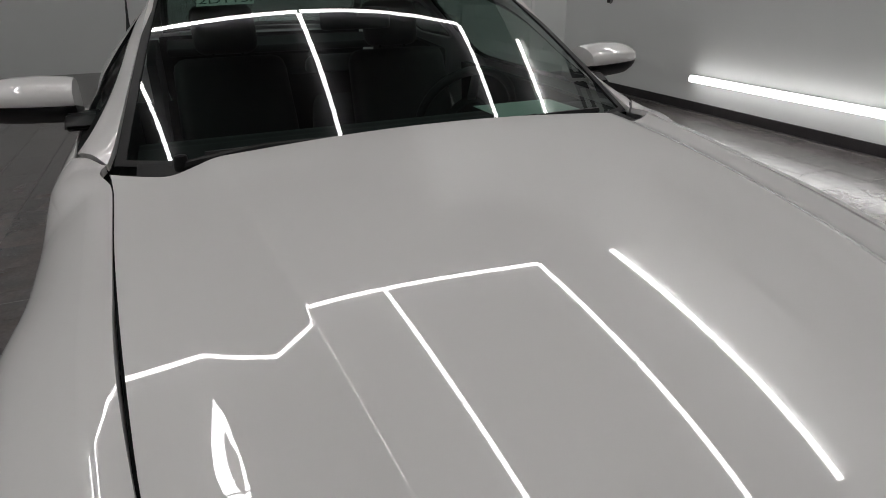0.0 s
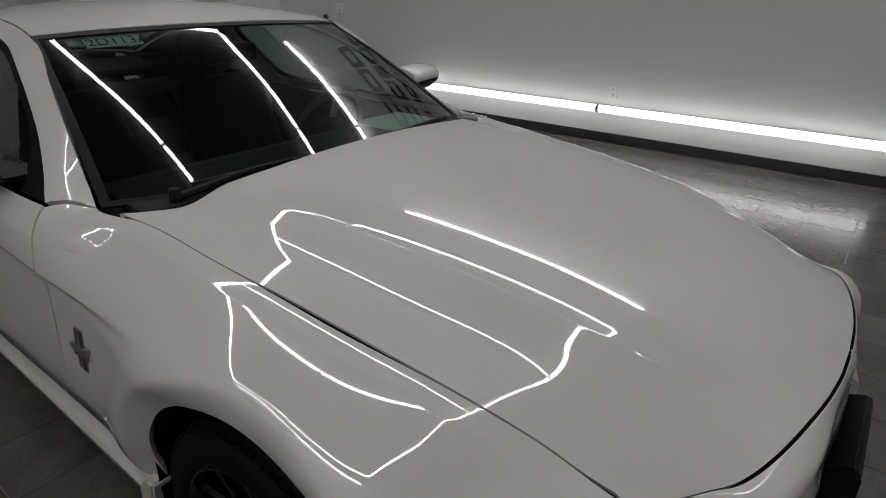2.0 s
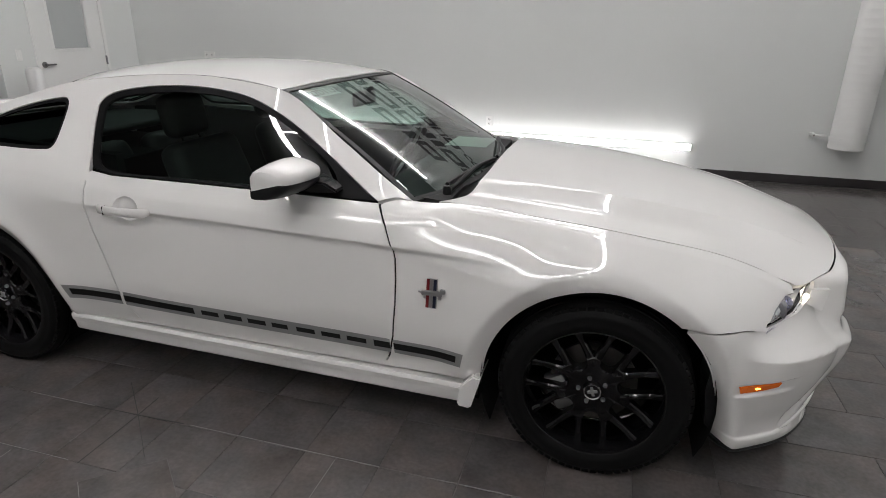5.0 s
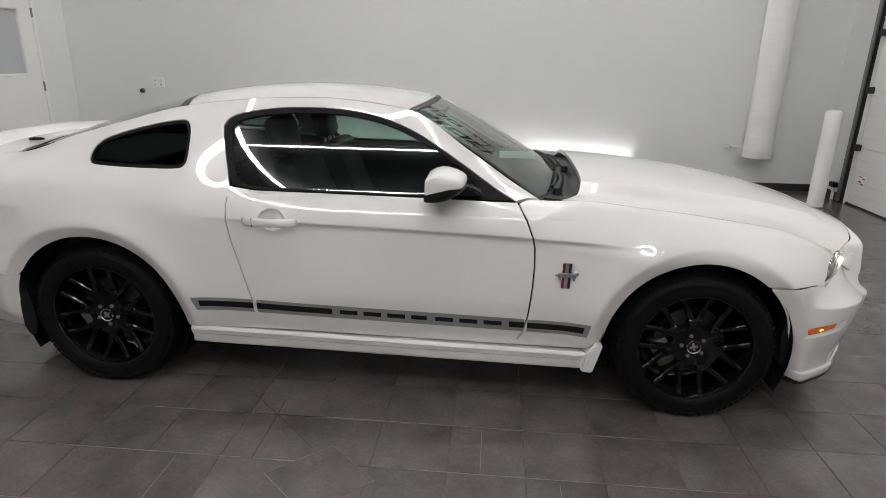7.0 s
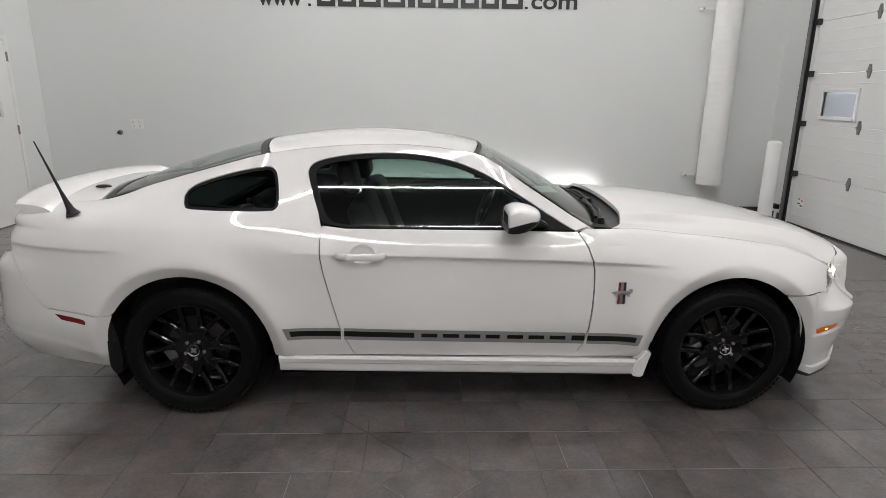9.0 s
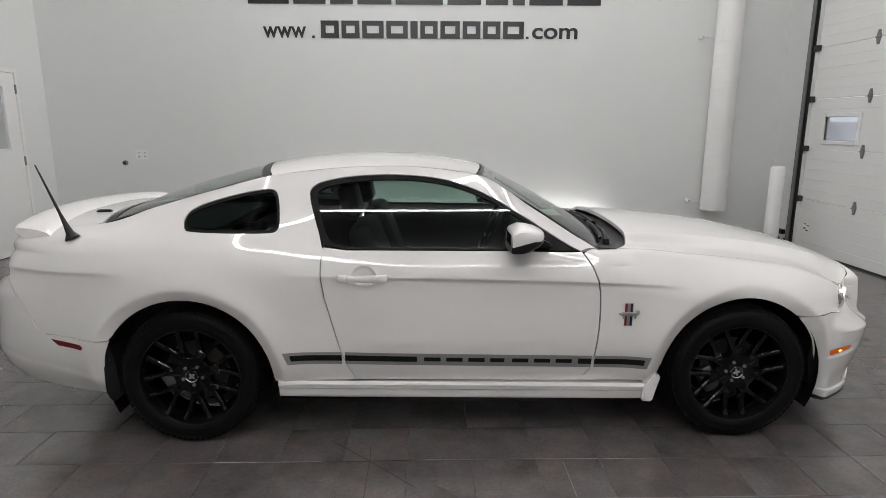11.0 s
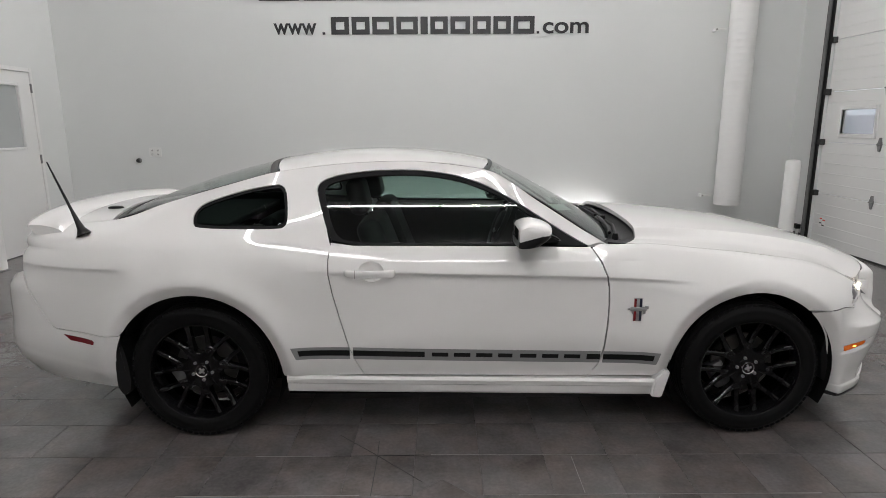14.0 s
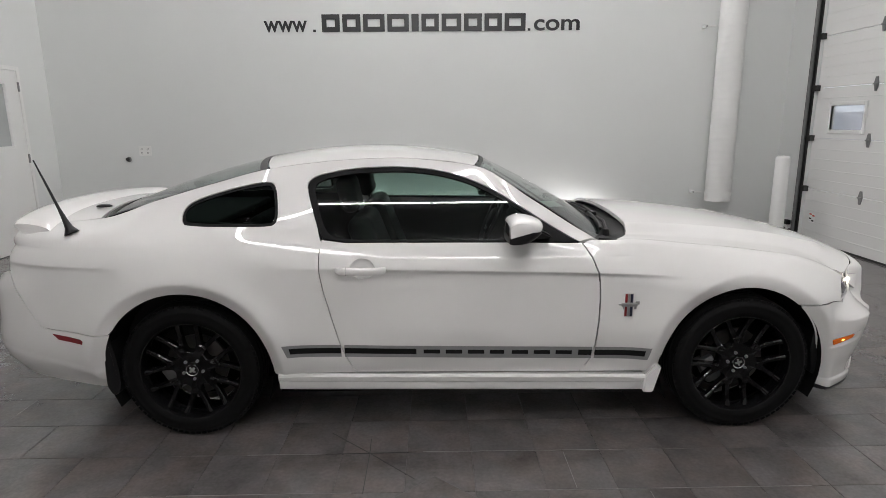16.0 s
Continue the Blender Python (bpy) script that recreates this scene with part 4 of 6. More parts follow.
    for x, d in pts:
        c = put(x, hz, d)
        hgt = 0.0185 if hx0 + 0.01 < x < hx1 - 0.005 else 0.012
        rings.append([bm.verts.new(c + Vector((0, sgn * 0.008 * math.cos(a), hgt * math.sin(a)))) for a in [k * math.pi / 6 for k in range(12)]])
    for a, b in zip(rings, rings[1:]):
        for k in range(12):
            bm.faces.new((a[k], a[(k + 1) % 12], b[(k + 1) % 12], b[k]))
    bm.faces.new(rings[0]), bm.faces.new(rings[-1])
    h = part("door_handle", bm, M_PAINT, door, "body-coloured pull handle", True, 60)
    bm = bmesh.new()
    box(bm, -0.0007, 0.0007, -0.009, 0.009, -0.018, 0.018)
    bmesh.ops.translate(bm, verts=bm.verts[:], vec=put(hx0 + 0.055, hz, 0.0335))
    part("handle_joint", bm, M_LINER, h)
    cup = bmesh.new()
    n = 32
    bowl = []
    for k_, d_ in ((1.0, 0.0), (0.93, -0.005), (0.78, -0.012), (0.5, -0.017), (0.2, -0.019)):
        bowl.append([cup.verts.new(put(HCX + 0.060 * k_ * math.cos(2 * math.pi * k / n), HCZ + 0.050 * k_ * math.sin(2 * math.pi * k / n), d_)) for k in range(n)])
    for a, b in zip(bowl, bowl[1:]):
        for k in range(n):
            cup.faces.new((a[k], a[(k + 1) % n], b[(k + 1) % n], b[k]))
    cup.faces.new(bowl[-1])
    part("handle_cup", cup, M_PAINT, door, "rounded hollow behind the handle", True, 60)
    # wing mirror: shell, black lower half, stalk
    def mirror_shell(bm, cap):
        """A wedge with a peaked top, blunt behind and swept back outboard; cap: the painted part, else the base below it."""
        rr = []
        for u in (0.0, 0.02, 0.08, 0.2, 0.35, 0.5, 0.65, 0.78, 0.88, 0.95, 0.985, 1.0):
            hgt = float(np.interp(u, (0, 0.04, 0.35, 0.65, 0.85, 0.95, 1.0), (0.92, 0.96, 1.0, 0.95, 0.88, 0.80, 0.68)))
            deep = float(np.interp(u, (0, 0.04, 0.3, 0.65, 0.85, 0.95, 1.0), (0.92, 0.97, 1.0, 0.97, 0.92, 0.82, 0.66)))
            if cap:
                sec = ((0.0, 0.030), (-0.01, 0.070), (0.0, 0.098), (0.05, 0.110), (0.2, 0.121), (0.35, 0.126), (0.5, 0.124), (0.72, 0.115), (0.9, 0.102), (0.97, 0.093), (1.0, 0.080), (0.99, 0.064), (0.96, 0.0575), (0.5, 0.0445))
                ring = [(a, 0.030 + 0.0275 * a + (h - 0.030 - 0.0275 * a) * hgt) for a, h in sec]
            else:
                sec = ((-0.035, 0.034), (-0.045, 0.010), (-0.02, 0.0), (0.1, -0.004), (0.35, -0.004), (0.6, 0.004), (0.85, 0.028), (0.97, 0.046), (0.985, 0.0555), (0.96, 0.057), (0.5, 0.044), (0.0, 0.0295))
                ring = [(a, 0.030 + 0.0275 * a - (0.030 + 0.0275 * a - h) * (0.55 + 0.45 * hgt)) for a, h in sec]
            rr.append([bm.verts.new((0.184 + 0.158 * a * deep, sgn * (0.846 + 0.220 * u), 0.988 + 0.010 * u + h)) for a, h in ring])
        for a, b in zip(rr, rr[1:]):
            for j in range(len(a)):
                bm.faces.new((a[j], a[(j + 1) % len(a)], b[(j + 1) % len(b)], b[j]))
        bm.faces.new(rr[0]), bm.faces.new(rr[-1])
    mirror = new("wing_mirror")
    mirror.parent = door
    bm = bmesh.new()
    mirror_shell(bm, True)
    part("mirror_cap", bm, M_PAINT, mirror, "white painted mirror cap", True, 42)
    bm = bmesh.new()
    mirror_shell(bm, False)
    part("mirror_base", bm, M_PLAS, mirror, "black lower mirror housing", True, 50)
    bm = bmesh.new()
    prism(bm, [(0.22, 0.990), (0.30, 0.986), (0.40, 0.990), (0.405, 1.000), (0.35, 1.028), (0.29, 1.026), (0.23, 1.006)], 1, *sorted((sgn * 0.79, sgn * 0.875)))
    bmesh.ops.bevel(bm, geom=bm.edges[:], offset=0.008, segments=2, affect="EDGES")
    part("mirror_stalk", bm, M_PLAS, mirror, "black mirror stalk")
    bm = bmesh.new()
    box(bm, 0.1795, 0.1815, *sorted((sgn * 0.885, sgn * 1.035)), 1.025, 1.080, 0.0008, 1)
    part("mirror_glass", bm, M_CHROME, mirror, "silvered mirror glass")
    # badge of three bars
    b = panel("badge", to_s([(0.757, 0.724), (0.797, 0.724), (0.793, 0.612), (0.753, 0.612)]), S, SX, SS, M_SILVER, fender, rim=0.003, lift=0.003, label="small badge of coloured bars")
    for a, m in ((0.7565, M_RED), (0.7695, M_SILVER), (0.7825, M_BLUE)):
        panel("bar", to_s([(a, 0.722), (a + 0.011, 0.722), (a + 0.008, 0.614), (a - 0.003, 0.614)]), S, SX, SS, m, b, rim=0.001, lift=0.0045)
    bm = bmesh.new()
    for x0, x1, z0, z1, th in ((0.738, 0.815, 0.662, 0.681, 0.012), (0.806, 0.826, 0.672, 0.690, 0.011), (0.724, 0.742, 0.668, 0.676, 0.009), (0.745, 0.756, 0.648, 0.664, 0.009), (0.800, 0.812, 0.648, 0.664, 0.009)):
        c0 = put((x0 + x1) / 2, (z0 + z1) / 2)
        box(bm, x0, x1, *sorted((c0.y, c0.y + sgn * th)), z0, z1, 0.004, 2)
    part("emblem_shape", bm, M_SILVER, b, "plain silver shape across the bars", True, 40)
    # side skirt
    bm = bmesh.new()
    prof = [(0.80, 0.10), (0.868, 0.10), (0.893, 0.107), (0.900, 0.09), (0.893, 0.062), (0.884, 0.055), (0.880, 0.012), (0.872, 0.0), (0.80, 0.0)]
    rings = []
    for x in np.linspace(-0.93, 0.915, 12):
        z0 = 0.238 - 0.0155 * (x + 0.93)
        rings.append([bm.verts.new((x, sgn * y, z0 + h * 0.86)) for y, h in prof])
    for a, b2 in zip(rings, rings[1:]):
        for k in range(len(prof)):
            bm.faces.new((a[k], a[(k + 1) % len(prof)], b2[(k + 1) % len(prof)], b2[k]))
    bm.faces.new(rings[0]), bm.faces.new(rings[-1])
    bmesh.ops.bevel(bm, geom=[e for e in bm.edges if abs(e.verts[0].co.x - e.verts[1].co.x) > 0.05], offset=0.004, segments=2, affect="EDGES")
    sk = part("side_skirt", bm, M_PAINT, car, "white sill skirt", True, 40)
    bm = bmesh.new()
    prism(bm, [(0.872, 0.212), (0.925, 0.206), (0.962, 0.345), (0.93, 0.352), (0.885, 0.302)], 1, *sorted((sgn * 0.74, sgn * 0.908)))
    bmesh.ops.bevel(bm, geom=bm.edges[:], offset=0.007, segments=2, affect="EDGES")
    part("skirt_end", bm, M_PAINT, sk, "", True, 40)
    for zz, xx in ((0.262, 0.940), (0.312, 0.953)):
        bm = bmesh.new()
        lathe(bm, [(0.011, 0.0), (0.010, 0.004), (0.0, 0.006)], 14, Matrix.Translation((xx, sgn * 0.868, zz)) @ Matrix.Rotation(radians(90), 4, "Y"))
        part("clip", bm, M_PLAS, sk, "black plastic clip", True)
    # rear bumper half-side lamp
    rm = panel("side_marker", to_s([(-1.995, 0.556), (-1.85, 0.534), (-1.837, 0.524), (-1.842, 0.509), (-1.962, 0.526)]), S, SX, SS, M_REDLENS, q, rim=0.004, lift=0.003, label="red side marker lens")
    # wheel wells
    for cx in (AX, -AX):
        bm = bmesh.new()
        lathe(bm, [(0.405, 0.0), (0.405, 0.34), (0.0, 0.34)], 40, Matrix.Translation((cx, sgn * 0.885, HUB)) @ Matrix.Rotation(radians(90) * (1 if sgn < 0 else -1), 4, "X") @ Matrix.Scale(-1, 4, (0, 0, 1)))
        bmesh.ops.delete(bm, geom=[f for f in bm.faces if abs(f.normal.y) > 0.9 and abs(f.calc_center_median().y) > 0.8], context="FACES")
        bmesh.ops.bisect_plane(bm, geom=bm.verts[:] + bm.edges[:] + bm.faces[:], plane_co=(0, 0, 0.16), plane_no=(0, 0, 1), clear_inner=True)
        part("wheel_well", bm, M_LINER, car, "black wheel well liner", True, 40)
    # rear mud flap
    bm = bmesh.new()
    prism(bm, rounded([(-1.755, 0.56), (-1.768, 0.42), (-1.772, 0.27), (-1.755, 0.228), (-1.722, 0.228), (-1.702, 0.29), (-1.708, 0.40), (-1.728, 0.50)]), 1, *sorted((sgn * 0.72, sgn * 0.893)))
    bmesh.ops.bevel(bm, geom=bm.edges[:], offset=0.006, segments=2, affect="EDGES")
    part("mud_flap", bm, M_PLAS, car, "black splash guard", True, 40)
    bm = bmesh.new()
    prism(bm, [(1.735, 0.50), (1.762, 0.38), (1.768, 0.290), (1.755, 0.270), (1.742, 0.280), (1.738, 0.32), (1.725, 0.42)], 1, *sorted((sgn * 0.70, sgn * 0.852)))
    part("front_liner_edge", bm, M_PLAS, car, "black front arch edge")
    return q, door, fender


right = flank(-1)
left = flank(1)


# hood
ZE = Curve((0.6, 0.965), (0.75, 0.960), (0.9, 0.952), (1.1, 0.930), (1.3, 0.909), (1.5, 0.881), (1.7, 0.847), (1.85, 0.799), (1.98, 0.738), (2.1, 0.715), (2.26, 0.69))
YE = Curve((0.6, 0.757), (0.75, 0.752), (0.9, 0.738), (1.1, 0.730), (1.3, 0.717), (1.5, 0.701), (1.7, 0.680), (1.85, 0.650), (1.98, 0.622), (2.1, 0.60), (2.26, 0.58))


def soft_min(a, b, w):
    h = np.clip(0.5 + 0.5 * (b - a) / w, 0, 1)
    return b * (1 - h) + a * h - w * h * (1 - h)


def hood_z(x, y):
    """A crowned dome that breaks over a crease into a falling band, a soft valley and a flat wing towards the fender."""
    x, a = np.asarray(x, float), np.abs(y)
    u = (np.clip(x, 0.7, 2.26) - 1.4) / 0.7
    ye, ze = YE(x), ZE(x)
    zc = np.polyval((-0.0072, -0.0098, -0.0108, -0.0423, -0.0772, 0.9882), u)
    k, kk = 0.0752 + 0.0232 * u + 0.0545 * u * u, 0.169 + 0.2053 * u
    top = lambda v: zc - k * v * v - kk * v**4
    yc = 0.4755 - 0.0775 * u - 0.0098 * u * u
    yv = yc + 0.0983 + 0.0019 * u
    fall = 0.4592 + 0.0473 * u - 0.0119 * u * u
    zv = top(yc) - fall * (yv - yc)
    bow = -0.1953 - 0.2885 * u + 0.6569 * u * u
    wing = zv + (ze - zv) * (a - yv) / (ye - yv) - bow * (a - yv) * (a - ye)
    dome = soft_min(top(a), top(yc) - fall * (a - yc), 0.0011 + 0.006 * step(1.35, 0.95, x) + 0.01 * step(1.94, 2.12, x))
    z = np.where(a < yc, dome, -soft_min(-dome, -wing, 0.011))
    f = step(1.92, 2.13, x)
    return z * (1 - f) + (zc - (zc - ze) * (a / ye) ** 2.9) * f


def hood_s(x, y):
    x, y = np.asarray(x, float), np.asarray(y, float)
    return np.stack([x, y, hood_z(x, y)], -1)


HOOD_BACK = lambda y: 0.865 - 0.118 * (abs(y) / 0.757) ** 7
ys = np.linspace(-0.753, 0.753, 41)
back = [(HOOD_BACK(y), y) for y in ys]
xs = np.linspace(0.76, 1.97, 30)
right_edge = [(x, -(float(YE(x)) - 0.003)) for x in xs]
FRONT_X = Curve((0.0, 2.216), (0.10, 2.213), (0.20, 2.203), (0.30, 2.185), (0.40, 2.160), (0.467, 2.135), (0.505, 2.113), (0.53, 2.090), (0.569, 2.053), (0.605, 2.016), (0.622, 1.990))
front_half = [(float(FRONT_X(y)), float(y)) for y in list(np.linspace(0.621, 0.54, 16)) + list(np.linspace(0.53, 0, 36))]
front = [(x, -y) for x, y in front_half] + front_half[::-1][1:]
outline = right_edge + front + [(x, -y) for x, y in right_edge[::-1]] + back[::-1]
hood = panel("hood", outline, hood_s, list(np.arange(0.7, 2.25, 0.03)), list(np.arange(-0.75, 0.76, 0.03)) + [s * v for s in (-1, 1) for v in np.arange(0.3913, 0.56, 0.0031)] + [s * v for s in (-1, 1) for v in np.arange(0.5643, 0.665, 0.0083)], M_PAINT, car, rim=0.02, out=(0, 0, 1))

# dark bars laid in the side gaps, their colour stands in for shade
for sgn in (-1, 1):
    bm = bmesh.new()
    tube(bm, [(x, sgn * (float(YE(x)) - 0.0007), float(hood_z(np.array([x]), np.array([float(YE(x))]))[0]) - 0.0070) for x in np.linspace(0.77, 1.975, 60)], 0.003, 6)
    part("hood_gap_shade", bm, M_LINER, hood, "dark bar painting the shade in the gap beside the hood", True)


def hood_edge(y, off):
    """A point beside the hood's front edge, off metres clear of it."""
    y = np.asarray(y, float)
    a, e = np.abs(y), 1e-3
    x = FRONT_X(a)
    dx = (FRONT_X(np.minimum(a + e, 0.622)) - FRONT_X(np.maximum(a - e, 0))) / (2 * e)
    n = np.hypot(1, dx)
    return np.stack([x + off / n, y + np.sign(y) * off * np.abs(dx) / n, hood_z(x, a)], -1)


# the same along the front edge: a dark bar painting the gap's shade
bm = bmesh.new()
tube(bm, [Vector(p) - Vector((0, 0, 0.011)) for p in hood_edge(np.linspace(-0.512, 0.512, 81), 0.003)], 0.0045, 6)
part("hood_gap_shade", bm, M_LINER, hood, "dark bar painting the shade in the gap before the hood", True)

# roof
ZR = Curve((-1.12, 1.343), (-0.92, 1.376), (-0.71, 1.396), (-0.51, 1.402), (-0.23, 1.388), (-0.03, 1.362), (0.12, 1.334), (0.2, 1.31))


_rx = np.linspace(-1.12, 0.13, 40)
ROOF_FIT = [np.polyfit(_rx, c(_rx), 5) for c in (ZR, Z3, Y3)]


def roof_s(x, y):
    x, y = np.asarray(x, float), np.asarray(y, float)
    zr, z3, y3 = (np.polyval(p, x) for p in ROOF_FIT)
    return np.stack([x, y, zr - (zr - z3) * (np.abs(y) / y3) ** 2.3], -1)


WS_TOP = lambda a: np.stack([0.115 - 0.062 * a * a, 0.606 * a, 1.3335 - 0.0185 * a * a], -1)
BL_TOP = lambda a: np.stack([-1.085 + 0.10 * a * a, 0.602 * a, 1.350 - 0.043 * a * a], -1)
aa = np.linspace(-0.985, 0.985, 31)
f_ = [(float(p[0]) - 0.006, float(p[1])) for p in WS_TOP(aa)]
b_ = [(float(p[0]) + 0.006, float(p[1])) for p in BL_TOP(aa)]
xs = np.linspace(0.03, -0.965, 30)
outline = f_ + [(x, float(Y3(x)) - 0.004) for x in xs] + b_[::-1] + [(x, -float(Y3(x)) + 0.004) for x in xs[::-1]]
roof = panel("roof", outline, roof_s, list(np.arange(-1.1, 0.15, 0.04)), list(np.arange(-0.6, 0.61, 0.04)), M_PAINT, car, rim=0.012, out=(0, 0, 1))
for sgn in (-1, 1):
    bm = bmesh.new()
    tube(bm, [(x, sgn * (float(Y3(x)) - 0.002), float(Z3(x)) - 0.004) for x in np.linspace(0.05, -0.99, 30)], 0.0045, 6)
    part("roof_ditch_strip", bm, M_PLAS, roof, "black roof ditch strip", True)


# windshield, rear window
def sheet(lower, upper, bulge, skew=0.0, flat=0.75):
    def f(a, b):
        a, b = np.asarray(a, float), np.asarray(b, float)
        lo, hi = lower(a), upper(a)
        p = lo + (hi - lo) * b[:, None]
        up = bulge * np.sin(np.pi * b) * (1 + skew * (b - 0.5)) * (1 - flat * a * a)
        return p + up[:, None] * np.array((0.45, 0, 0.9))
    return f


WS_LOW = lambda a: np.stack([0.822 - 0.172 * np.abs(a) ** 2.4, 0.752 * a, 0.945 + 0.005 * a * a], -1)
BL_LOW = lambda a: np.stack([-1.93 + 0.10 * a * a, 0.632 * a, 1.092 - 0.022 * a * a], -1)
W_S = sheet(WS_LOW, WS_TOP, 0.0142, 0.236, 0.05)
B_S = sheet(lambda a: BL_LOW(a), BL_TOP, 0.026)
sq = lambda k, l=0.0: dense([(-k, l), (k, l), (k, 1 - l), (-k, 1 - l)], 0.05)
ua, ub = list(np.arange(-1, 1, 0.07)), list(np.arange(0, 1, 0.07))
panel("windshield", sq(0.995, 0.004), W_S, ua, ub, M_WS, car, rim=0.0, lift=-0.002, label="large raked windshield glass", out=(1, 0, 1))
panel("windshield_seal", sq(0.999, 0.001), W_S, ua, ub, M_PLAS, car, [sq(0.968, 0.028)], rim=0.008, lift=0.0012, label="black edge seal of the windshield", out=(1, 0, 1))
panel("rear_window", sq(0.97, 0.01), B_S, ua, ub, M_SIDEG, car, rim=0.0, lift=-0.003, label="dark raked rear window", out=(-1, 0, 1))
panel("rear_window_seal", sq(0.995, 0.002), B_S, ua, ub, M_PLAS, car, [sq(0.94, 0.05)], rim=0.008, lift=0.001, label="black edge of the rear window", out=(-1, 0, 1))

# cowl between hood and glass
def cowl_s(u, v):
    a, b = np.asarray(u, float), np.asarray(v, float)
    lo = WS_LOW(a)
    y = 0.752 * a
    hx = 0.865 - 0.118 * (np.abs(y) / 0.757) ** 7 + 0.03
    hz = hood_z(np.clip(hx, 0.76, 2), y) - 0.038
    x = (lo[:, 0] - 0.03) * (1 - b) + hx * b
    z = (lo[:, 2] - 0.012) * (1 - b) + hz * b - 0.016 * np.sin(np.pi * b)
    return np.stack([x, y, z], -1)


panel("cowl_panel", dense([(-0.99, 0), (0.99, 0), (0.99, 1), (-0.99, 1)], 0.05), cowl_s, ua, ub, M_PLAS, car, rim=0.01, out=(0, 0, 1), label="black plastic cowl panel")


def wiper(y0, y1):
    w = new("wiper")
    w.parent = car
    w["label"] = "black windshield wiper"
    def on(a, b, lift):
        p = W_S(np.array([a]), np.array([b]))[0]
        return Vector(p) + Vector((0.45, 0, 0.9)) * lift
    bm = bmesh.new()
    tube(bm, [on(y0 / 0.752, -0.02, 0.02), on((y0 * 0.7 + y1 * 0.3) / 0.752, 0.03, 0.035), on((y0 * 0.45 + y1 * 0.55) / 0.752, 0.06, 0.025)], [0.012, 0.010, 0.006], 8)
    part("arm", bm, M_PLAS, w, "", True)
    bm = bmesh.new()
    n = 9
    pts = [on((y0 + (y1 - y0) * (0.08 + 0.92 * i / n)) / 0.752, 0.035 + 0.03 * math.sin(math.pi * i / n), 0.013) for i in range(n + 1)]
    tube(bm, pts, 0.009, 6)
    part("blade", bm, M_PLAS, w, "", True)
    bm = bmesh.new()
    p = on(y0 / 0.752, -0.02, 0.01)
    lathe(bm, [(0.0, 0.035), (0.014, 0.033), (0.018, 0.015), (0.018, 0.0)], 16, Matrix.Translation(p))
    part("pivot_cap", bm, M_PLAS, w, "", True)


wiper(-0.60, 0.02)
wiper(0.02, 0.60)

# deck lid, spoiler
def deck_s(x, y):
    x, y = np.asarray(x, float), np.asarray(y, float)
    zc = 1.098 - 0.10 * np.maximum(-1.9 - x, 0) ** 1.0 * 0.5
    z3, y3 = Z3(x), Y3(x)
    return np.stack([x, y, zc - (zc - z3) * (np.abs(y) / y3) ** 2.6], -1)


aa = np.linspace(-0.98, 0.98, 25)
f_ = [(float(p[0]) - 0.012, float(p[1])) for p in BL_LOW(aa)]
xs = np.linspace(-1.87, -2.20, 10)
outline = f_ + [(x, float(Y3(x)) - 0.005) for x in xs] + [(-2.27, 0.55), (-2.32, 0.3), (-2.335, 0.0), (-2.32, -0.3), (-2.27, -0.55)] + [(x, -float(Y3(x)) + 0.005) for x in xs[::-1]]
deck = panel("trunk_lid", outline, deck_s, list(np.arange(-2.4, -1.8, 0.04)), list(np.arange(-0.7, 0.7, 0.05)), M_PAINT, car, out=(0, 0, 1))
bm = bmesh.new()
rings = []
for y in np.linspace(-0.765, 0.765, 41):
    k = abs(y) / 0.765
    x0, x1 = -2.03 + 0.02 * k**2 - 0.03 * (1 - k), -2.30 + 0.11 * k**2.5
    zb = 1.034 + 0.026 * (1 - k**2)
    h = 0.054 * (1 - 0.2 * k**6)
    e = 1.0 if k < 0.97 else 0.8
    ring = []
    for u, v in ((0.0, 0.0), (0.12, 0.30), (0.35, 0.72), (0.62, 0.98), (0.85, 1.06), (0.97, 1.0), (1.0, 0.85), (0.985, 0.55), (0.9, 0.28), (0.80, 0.0), (0.4, -0.10)):
        ring.append(bm.verts.new((x0 + (x1 - x0) * u, y, zb + h * v * e + (-0.012 if v <= 0 else 0))))
    rings.append(ring)
for a, b in zip(rings, rings[1:]):
    for k in range(len(a)):
        bm.faces.new((a[k], a[(k + 1) % len(a)], b[(k + 1) % len(b)], b[k]))
bm.faces.new(rings[0]), bm.faces.new(rings[-1])
part("spoiler", bm, M_PAINT, deck, "white ducktail spoiler", True, 60)
bm = bmesh.new()
lathe(bm, [(0.045, 0.0), (0.042, 0.008), (0.03, 0.013), (0.0, 0.015)], 24, Matrix.Translation((-1.985, -0.33, 1.088)) @ Matrix.Scale(0.5, 4, (0, 1, 0)))
part("washer_cap", bm, M_PLAS, deck, "small black oval cap", True)

# antenna on the quarter panel
bm = bmesh.new()
c = Vector((-1.885, -0.815, 1.030))
tip = c + Vector((-0.150, 0.03, 0.345))
lathe(bm, [(0.034, 0.0), (0.030, 0.008), (0.018, 0.03), (0.012, 0.07), (0.008, 0.12)], 16, Matrix.Translation(c) @ Vector((0, 0, 1)).rotation_difference((tip - c).normalized()).to_matrix().to_4x4())
d = (tip - c).normalized()
rod(bm, c + d * 0.11, tip, 0.0075, 10, 0.003)
part("antenna", bm, M_PLAS, car, "black whip antenna with a conical base", True, 50)

